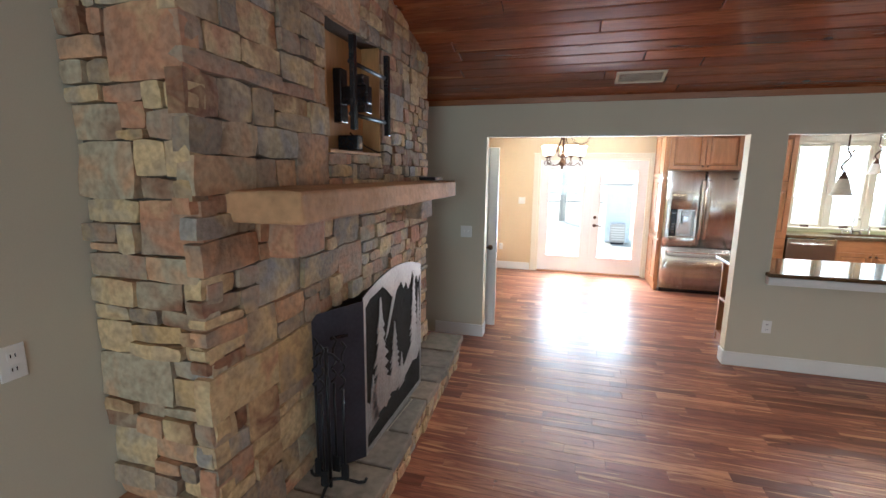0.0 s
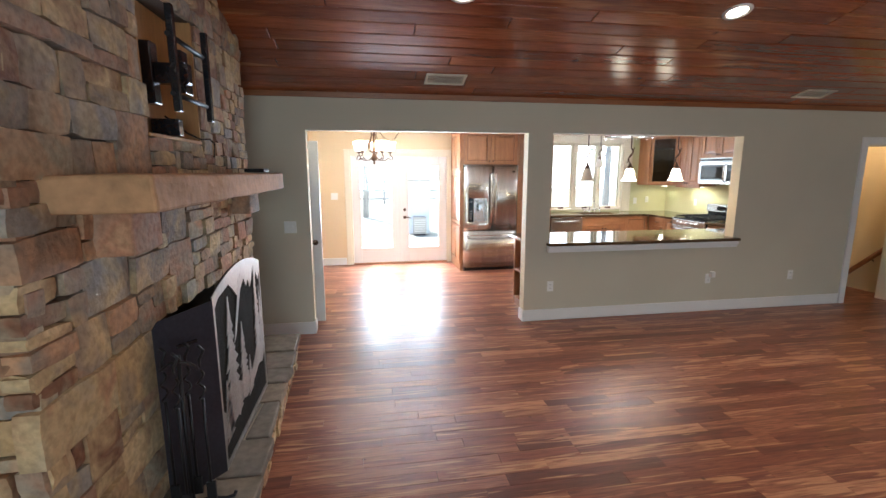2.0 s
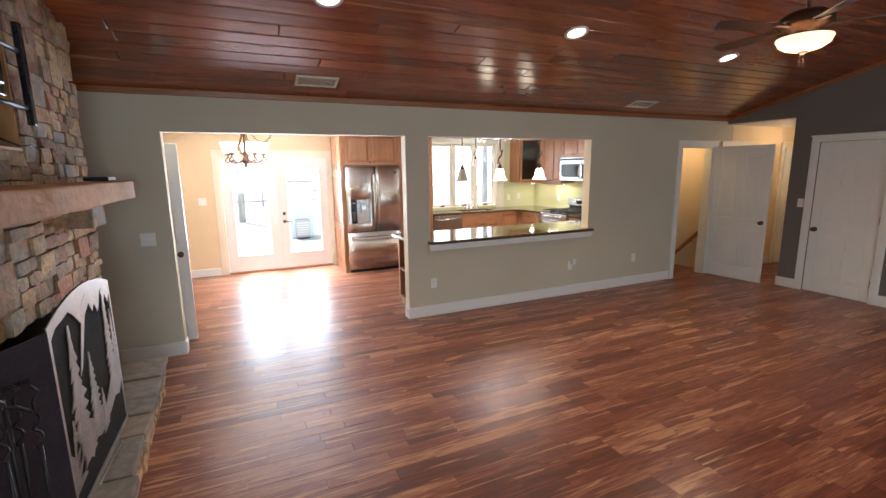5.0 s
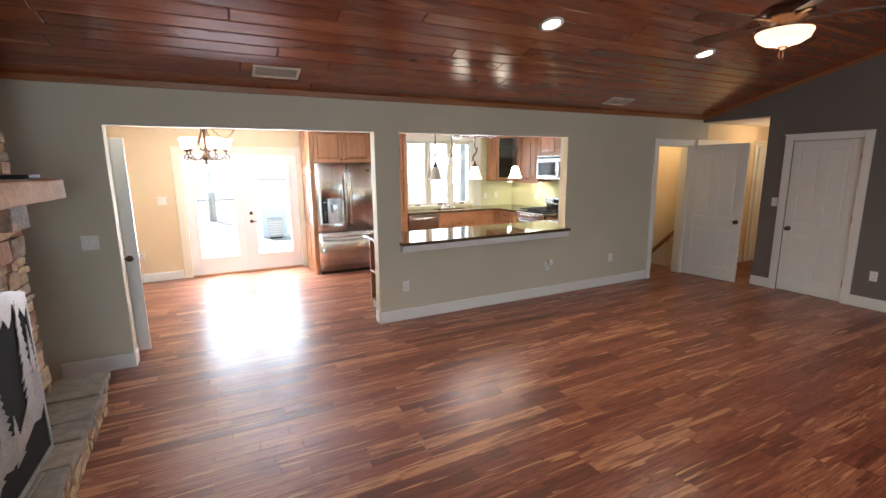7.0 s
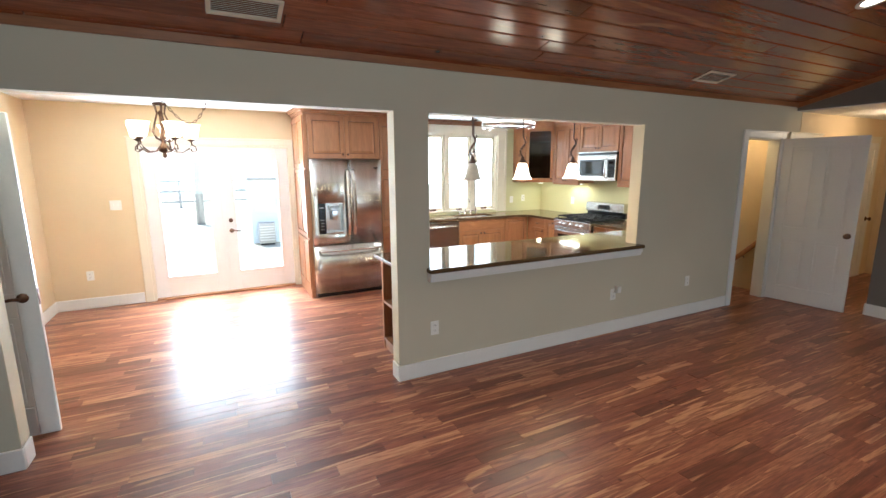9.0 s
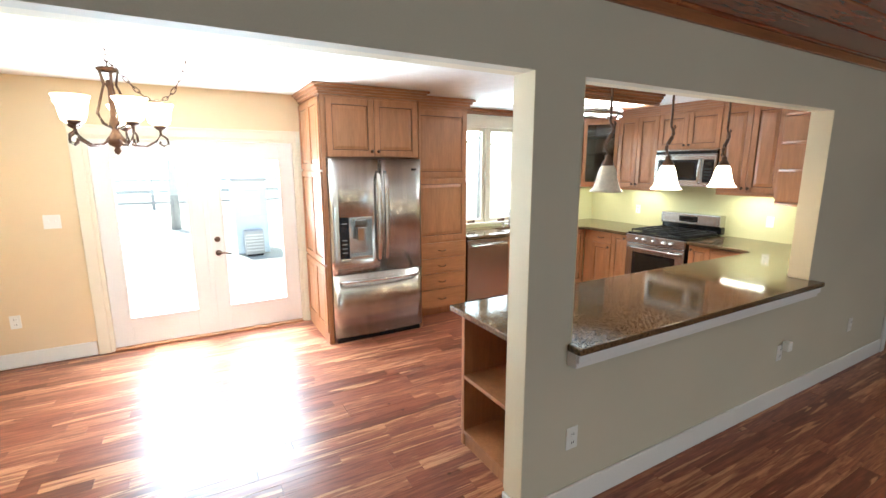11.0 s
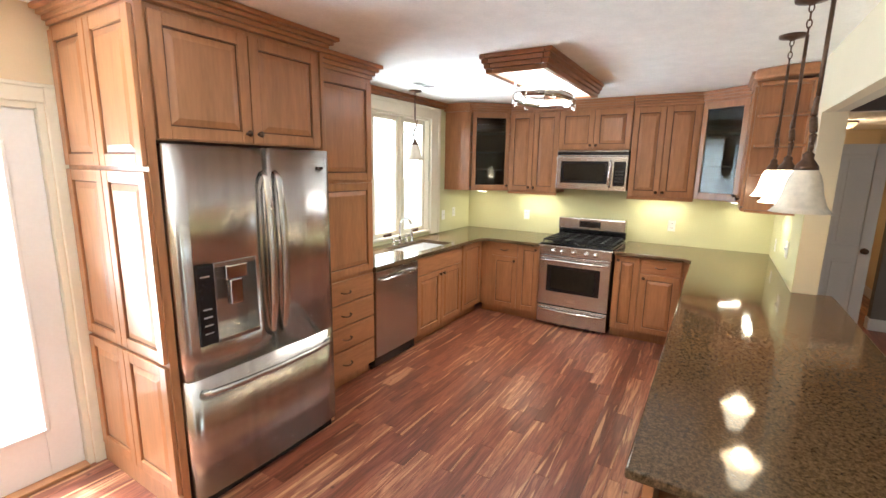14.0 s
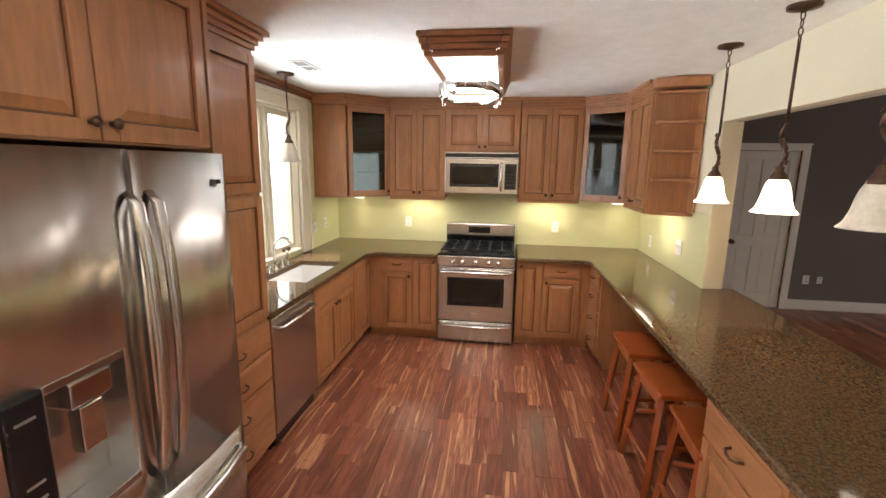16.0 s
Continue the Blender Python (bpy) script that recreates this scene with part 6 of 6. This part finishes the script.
for k in range(5):
    mk = Matrix.Rotation(radians(72 * k + 10), 4, "Z")
    part(cd, "arm", Shape().sweep([(0.03, 0, 0.04), (0.08, 0, 0.0), (0.14, 0, -0.005), (0.19, 0, 0.03), (0.215, 0, 0.075), (0.215, 0, 0.11)], 0.007, 8).sweep([(0.215, 0, 0.075), (0.245, 0, 0.05), (0.25, 0, 0.015), (0.225, 0, 0.0), (0.205, 0, 0.015), (0.212, 0, 0.03)], 0.006, 8).sweep([(0.012, 0, 0.10), (0.06, 0, 0.13), (0.085, 0, 0.19), (0.06, 0, 0.27), (0.03, 0, 0.36), (0.045, 0, 0.44)], 0.006, 8).place(mk), M_BRONZE)
    part(cd, "cup", Shape().turned([(0.012, 0.10), (0.03, 0.115), (0.034, 0.13), (0, 0.13)], 0.215, 0, 14).place(mk), M_BRONZE)
    part(cd, "shade", Shape().turned([(0.032, 0.128), (0.055, 0.15), (0.062, 0.19), (0.066, 0.23), (0.082, 0.265), (0.077, 0.264), (0.06, 0.23), (0.055, 0.19), (0.048, 0.152)], 0.215, 0, 20).place(mk), M_SHADE_BRIGHT)
s = Shape()


def chain(s, pts):
    k = 0
    for a, b in zip(pts, pts[1:]):
        a, b = Vector(a), Vector(b)
        t = (b - a).normalized()
        nrm = t.cross(Vector((0, 1, 0.2))).normalized()
        n2 = t.cross(nrm)
        c = (a + b) / 2
        h = (b - a).length * 0.68
        w = nrm if k % 2 else n2
        s.sweep([c + t * h * math.cos(q) + w * 0.010 * math.sin(q) for q in [6.2832 * j / 10 for j in range(10)]], 0.003, 5, close=True)
        k += 1


top = KCEIL - cz
chain(s, [(0, 0, 0.46 + i * (top - 0.46) / 4) for i in range(5)])
chain(s, [(0.40 * i / 18, 0.02 * math.sin(i), 0.50 - 0.24 * math.sin(math.pi * (i / 18) ** 1.2) + (top - 0.50) * (i / 18) ** 3) for i in range(19)])
part(cd, "chain", s, M_BRONZE)


# ---------------------------------------------------------------- switches and outlets
def plate(x, y, z, rz, w=0.075, h=0.118, kind="outlet"):
    label = "white plastic wall outlet plate" if kind == "outlet" else "white plastic light switch plate"
    p = thing("outlet_plate" if kind == "outlet" else "switch_plate", label, "outlet" if kind == "outlet" else "switch", pose(x, y, z, 0, 0, rz), "wall plates")
    part(p, "plate", Shape().box(-w / 2, w / 2, -0.006, 0, -h / 2, h / 2), M_PLATE, 0.003)
    k = max(1, round(w / 0.055) - (1 if w < 0.08 else 0))
    for i in range(k):
        cx_ = (i - (k - 1) / 2) * 0.046
        if kind == "outlet":
            part(p, "socket", Shape().box(cx_ - 0.016, cx_ + 0.016, -0.009, -0.006, 0.008, 0.038).box(cx_ - 0.016, cx_ + 0.016, -0.009, -0.006, -0.038, -0.008), M_PLATE, 0.004)
            part(p, "slot", Shape().box(cx_ - 0.008, cx_ - 0.005, -0.0095, -0.0088, 0.018, 0.03).box(cx_ + 0.005, cx_ + 0.008, -0.0095, -0.0088, 0.018, 0.03).box(cx_ - 0.008, cx_ - 0.005, -0.0095, -0.0088, -0.028, -0.016).box(cx_ + 0.005, cx_ + 0.008, -0.0095, -0.0088, -0.028, -0.016), M_BLACK)
        else:
            part(p, "toggle", Shape().box(cx_ - 0.005, cx_ + 0.005, -0.018, -0.006, -0.004, 0.016), M_PLATE, 0.002)
    return p


plate(1.74, WALL, 0.40, 0)
plate(3.77, WALL, 0.41, 0)
nl = thing("plug_in_adapter", "small white plug-in adapter in an outlet", "adapter", pose(3.80, WALL - 0.0095, 0.44))
part(nl, "body", Shape().box(-0.025, 0.03, -0.045, 0, -0.01, 0.06), M_PLATE, 0.006)
plate(4.94, WALL, 0.41, 0)
plate(-1.07, WALL, 1.14, 0, 0.12, 0.12, "switch")
plate(EAST, 3.365, 1.21, -90, 0.075, 0.118, "switch")
plate(EAST, 2.21, 0.40, -90)
plate(EAST, 2.05, 0.40, -90, 0.06, 0.09)
plate(WEST, 0.91, 1.13, 90)
plate(-0.88, NORTH, 1.26, 0, 0.12, 0.12, "switch")
plate(-1.23, NORTH, 0.41, 0)
plate(5.02, NORTH, 1.12, 0, 0.075, 0.12, "switch")
plate(5.28, NORTH, 1.14, 0)
plate(KEAST, 7.2, 1.13, -90)
plate(KEAST, 5.53, 1.12, -90)
plate(5.28, KWALL + 0.006, 1.06, 180)
plate(4.56, KWALL + 0.006, 1.13, 180, 0.12, 0.13, "switch")

for nm, x, y, z, e in (("hall", 7.9, 3.85, 2.36, 7), ("stair", 6.2, 5.1, 2.46, 5)):
    fl_ = thing("flush_ceiling_lamp", "small lit flush glass ceiling lamp", "ceiling lamp", pose(x, y, z))
    part(fl_, "base", Shape().turned([(0, 0), (0.12, 0), (0.12, -0.02), (0, -0.02)], seg=20), M_BRONZE)
    part(fl_, "dome", Shape().turned([(0.11, -0.02), (0.10, -0.05), (0.06, -0.08), (0, -0.09)], seg=20), M_SHADE_LIT)
    lamp("POINT", nm + "_bulb", pose(x, y, z - 0.14), e, WARM, radius=0.08)

# stair handrail
hr = thing("stair_handrail", "brown wooden handrail on the stairwell wall", "handrail")
part(hr, "rail", Shape().sweep([(6.70, 4.66, 0.74), (6.70, 5.20, 0.20), (6.70, 5.5, -0.10)], 0.032, 10), M_TRIMWOOD)
part(hr, "bracket", Shape().sweep([(6.75, 4.9, 0.44), (6.70, 4.9, 0.48)], 0.01, 6), M_BRONZE)


# ---------------------------------------------------------------- outside
structure("ground", Shape().box(-600, 600, -600, 600, -0.50, -0.42), M_GROUND, "pale dry lawn reaching the horizon")
structure("patio", Shape().box(-6, 9, NORTH + 0.15, NORTH + 4.0, -0.41, -0.12), M_DECK, "pale concrete patio outside the doors", 0.01)


def tree(m, h, r, seed):
    rt = random.Random(seed)
    t_ = thing("tree", "grey-barked tree with thin green foliage", "tree", m, "garden trees")
    s = Shape()
    tips = []
    base = [(0, 0, 0), (rt.uniform(-0.1, 0.1), 0, h * 0.3), (rt.uniform(-0.25, 0.25), rt.uniform(-0.2, 0.2), h * 0.65), (rt.uniform(-0.4, 0.4), 0, h)]
    s.sweep(base, [r, r * 0.8, r * 0.5, r * 0.15], 10)
    for i in range(16):
        u = rt.uniform(0.25, 0.95)
        p = Vector(base[1]).lerp(Vector(base[2]), (u - 0.25) / 0.4) if u < 0.65 else Vector(base[2]).lerp(Vector(base[3]), (u - 0.65) / 0.35)
        a = rt.uniform(0, 6.28)
        ln = h * rt.uniform(0.12, 0.3)
        q = p + Vector((math.cos(a) * ln, math.sin(a) * ln, ln * rt.uniform(0.2, 0.8)))
        s.sweep([p, (p + q) / 2 + Vector((0, 0, -0.05)), q], [r * 0.3, r * 0.18, r * 0.05], 6)
        tips += [q, (p + q * 2) / 3]
    part(t_, "trunk", s, M_BARK)
    s = Shape()
    for q in tips:
        for _ in range(22):
            c = q + Vector((rt.gauss(0, 0.5), rt.gauss(0, 0.5), rt.gauss(0, 0.35)))
            k = rt.uniform(0.05, 0.11)
            u = Vector((rt.gauss(0, 1), rt.gauss(0, 1), rt.gauss(0, 1))).normalized()
            w = u.orthogonal().normalized()
            vs = [s.bm.verts.new(c + o) for o in (u * k, w * k * 0.45, -u * k, -w * k * 0.45)]
            s.bm.faces.new(vs)
    part(t_, "foliage", s, M_LEAF, kind="stuff")


for i, (x, y, h, r) in enumerate(((4.3, 15.0, 9, 0.17), (6.6, 18.5, 11, 0.2), (8.6, 15.5, 8, 0.14), (-0.4, 21, 10, 0.16), (-5.5, 23, 9, 0.14))):
    tree(pose(x, y, -0.42), h, r, i + 3)
fe = thing("garden_fence", "weathered pale timber rail fence across the garden", "fence", pose(-16, 30, -0.42))
for i in range(10):
    part(fe, "post", Shape().box(i * 2.4 - 0.07, i * 2.4 + 0.07, -0.07, 0.07, 0, 1.62), M_DECK, 0.01)
for z in (0.28, 0.85, 1.40):
    part(fe, "rail", Shape().box(-0.2, 21.8, -0.11, -0.072, z, z + 0.12), M_DECK, 0.008)
sh = thing("garden_shed", "pale blue painted shed with a low roof", "shed", pose(0.85, 15.0, -0.42))
M_SHED = material("pale_blue_board_paint", (0.82, 0.90, 0.94), rough=0.7, dark=0.9, light=1.06, scale=2, fine=30, stretch=(1, 1, 8), bump=0.1)
part(sh, "wall", Shape().box(0.2, 0.95, 0, 1.3, 0, 1.80), M_SHED, 0.01)
part(sh, "roof", Shape().box(0.15, 1.0, -0.08, 1.38, 1.80, 1.87), M_DECK, 0.01)
part(sh, "door", Shape().box(0.32, 0.80, -0.03, 0, 0.95, 1.55), M_WHITE, 0.008)
ac = thing("air_conditioner", "grey slatted outdoor air conditioner beside the shed", "air conditioner", pose(1.2, 14.55, -0.42))
part(ac, "case", Shape().box(0, 0.42, 0, 0.34, 0.05, 0.62), M_DECK, 0.015)
for i in range(6):
    part(ac, "slat", Shape().box(0.02, 0.40, -0.02, 0, 0.13 + i * 0.075, 0.165 + i * 0.075), M_WHITE)
part(ac, "foot", Shape().box(0.03, 0.39, 0.03, 0.31, 0, 0.05), M_IRON)
# added glowing sheets in place of the bright sky and distance past the garden
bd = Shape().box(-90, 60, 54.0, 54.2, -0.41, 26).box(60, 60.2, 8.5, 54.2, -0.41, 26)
structure("backdrop", bd, M_BACKDROP_GLOW, "pale glowing backdrop sheet standing in for bright daylight outdoors")


# ---------------------------------------------------------------- floor planks, last
def floor_planks():
    fl = structure("floor", Shape().box(DWEST - 0.3, 9.5, SOUTH - 0.1, NORTH + 0.02, -0.06, -0.012), M_SUBFLOOR, "glossy red-brown acacia plank floor")
    rf = random.Random(21)
    PW = 0.094
    lengths = [0.35, 0.5, 0.65, 0.8, 0.95, 1.2]
    meshes = {}

    def plank_mesh(ln):
        if ln not in meshes:
            s = Shape()
            e = 0.0008
            lo = [s.bm.verts.new(q) for q in ((0, 0, -0.012), (ln, 0, -0.012), (ln, PW, -0.012), (0, PW, -0.012))]
            md = [s.bm.verts.new(q) for q in ((0.0006, 0.0006, -e), (ln - 0.0006, 0.0006, -e), (ln - 0.0006, PW - 0.0006, -e), (0.0006, PW - 0.0006, -e))]
            up = [s.bm.verts.new(q) for q in ((e, e, 0), (ln - e, e, 0), (ln - e, PW - e, 0), (e, PW - e, 0))]
            s.bm.faces.new(up)
            for i in range(4):
                j = (i + 1) % 4
                s.bm.faces.new((lo[i], lo[j], md[j], md[i]))
                s.bm.faces.new((md[i], md[j], up[j], up[i]))
            me = bpy.data.meshes.new("plank")
            bmesh.ops.recalc_face_normals(s.bm, faces=s.bm.faces)
            s.bm.to_mesh(me)
            s.bm.free()
            me.materials.append(M_PLANK)
            meshes[ln] = me
        return meshes[ln]

    rest, tones = bmesh.new(), []
    made = 0
    y = SOUTH
    while y < NORTH:
        x = DWEST - 0.2 - rf.uniform(0, 0.9)
        if y < WALL:
            x -= 0.1
        while x < 9.4:
            ln = rf.choice(lengths)
            z = rf.uniform(-0.0008, 0.0)
            cxm = x + ln / 2
            near = (0.55 < cxm < 3.3 and 3.0 < y < 4.4) or (0.6 < cxm < 4.6 and 5.7 < y < 7.1)
            if near and made < 300:
                ob = new("plank", plank_mesh(ln))
                ob.location = (x, y, z)
                ob.rotation_euler = (rf.uniform(-0.005, 0.005), rf.uniform(-0.0006, 0.0006), 0)
                ob.parent = fl
                made += 1
            elif not (EAST < x and y < 3.05) and not (x > KEAST and y > 5.6):
                e = 0.0007
                xe = min(x + ln, 9.4)
                xs = max(x, (WEST if y < WALL else DWEST) - 0.05)
                if xe - xs < 0.03:
                    x += ln
                    continue
                k = rf.uniform(-0.0003, 0.0003)
                up = [rest.verts.new(q) for q in ((xs + e, y + e, z + k), (xe - e, y + e, z + k), (xe - e, y + PW - e, z - k), (xs + e, y + PW - e, z - k))]
                lo = [rest.verts.new(q) for q in ((xs, y, z - 0.009), (xe, y, z - 0.009), (xe, y + PW, z - 0.009), (xs, y + PW, z - 0.009))]
                rest.faces.new(up)
                for i in range(4):
                    rest.faces.new((lo[i], lo[(i + 1) % 4], up[(i + 1) % 4], up[i]))
                tones += [rf.random()] * 5
            x += ln
        y += PW
    me = bpy.data.meshes.new("planks")
    rest.to_mesh(me)
    rest.free()
    at = me.attributes.new("tone", "FLOAT", "FACE")
    at.data.foreach_set("value", tones)
    me.materials.append(M_PLANKS)
    ob = new("planks", me)
    ob.parent = fl
    tagged(ob, kind="stuff")


floor_planks()
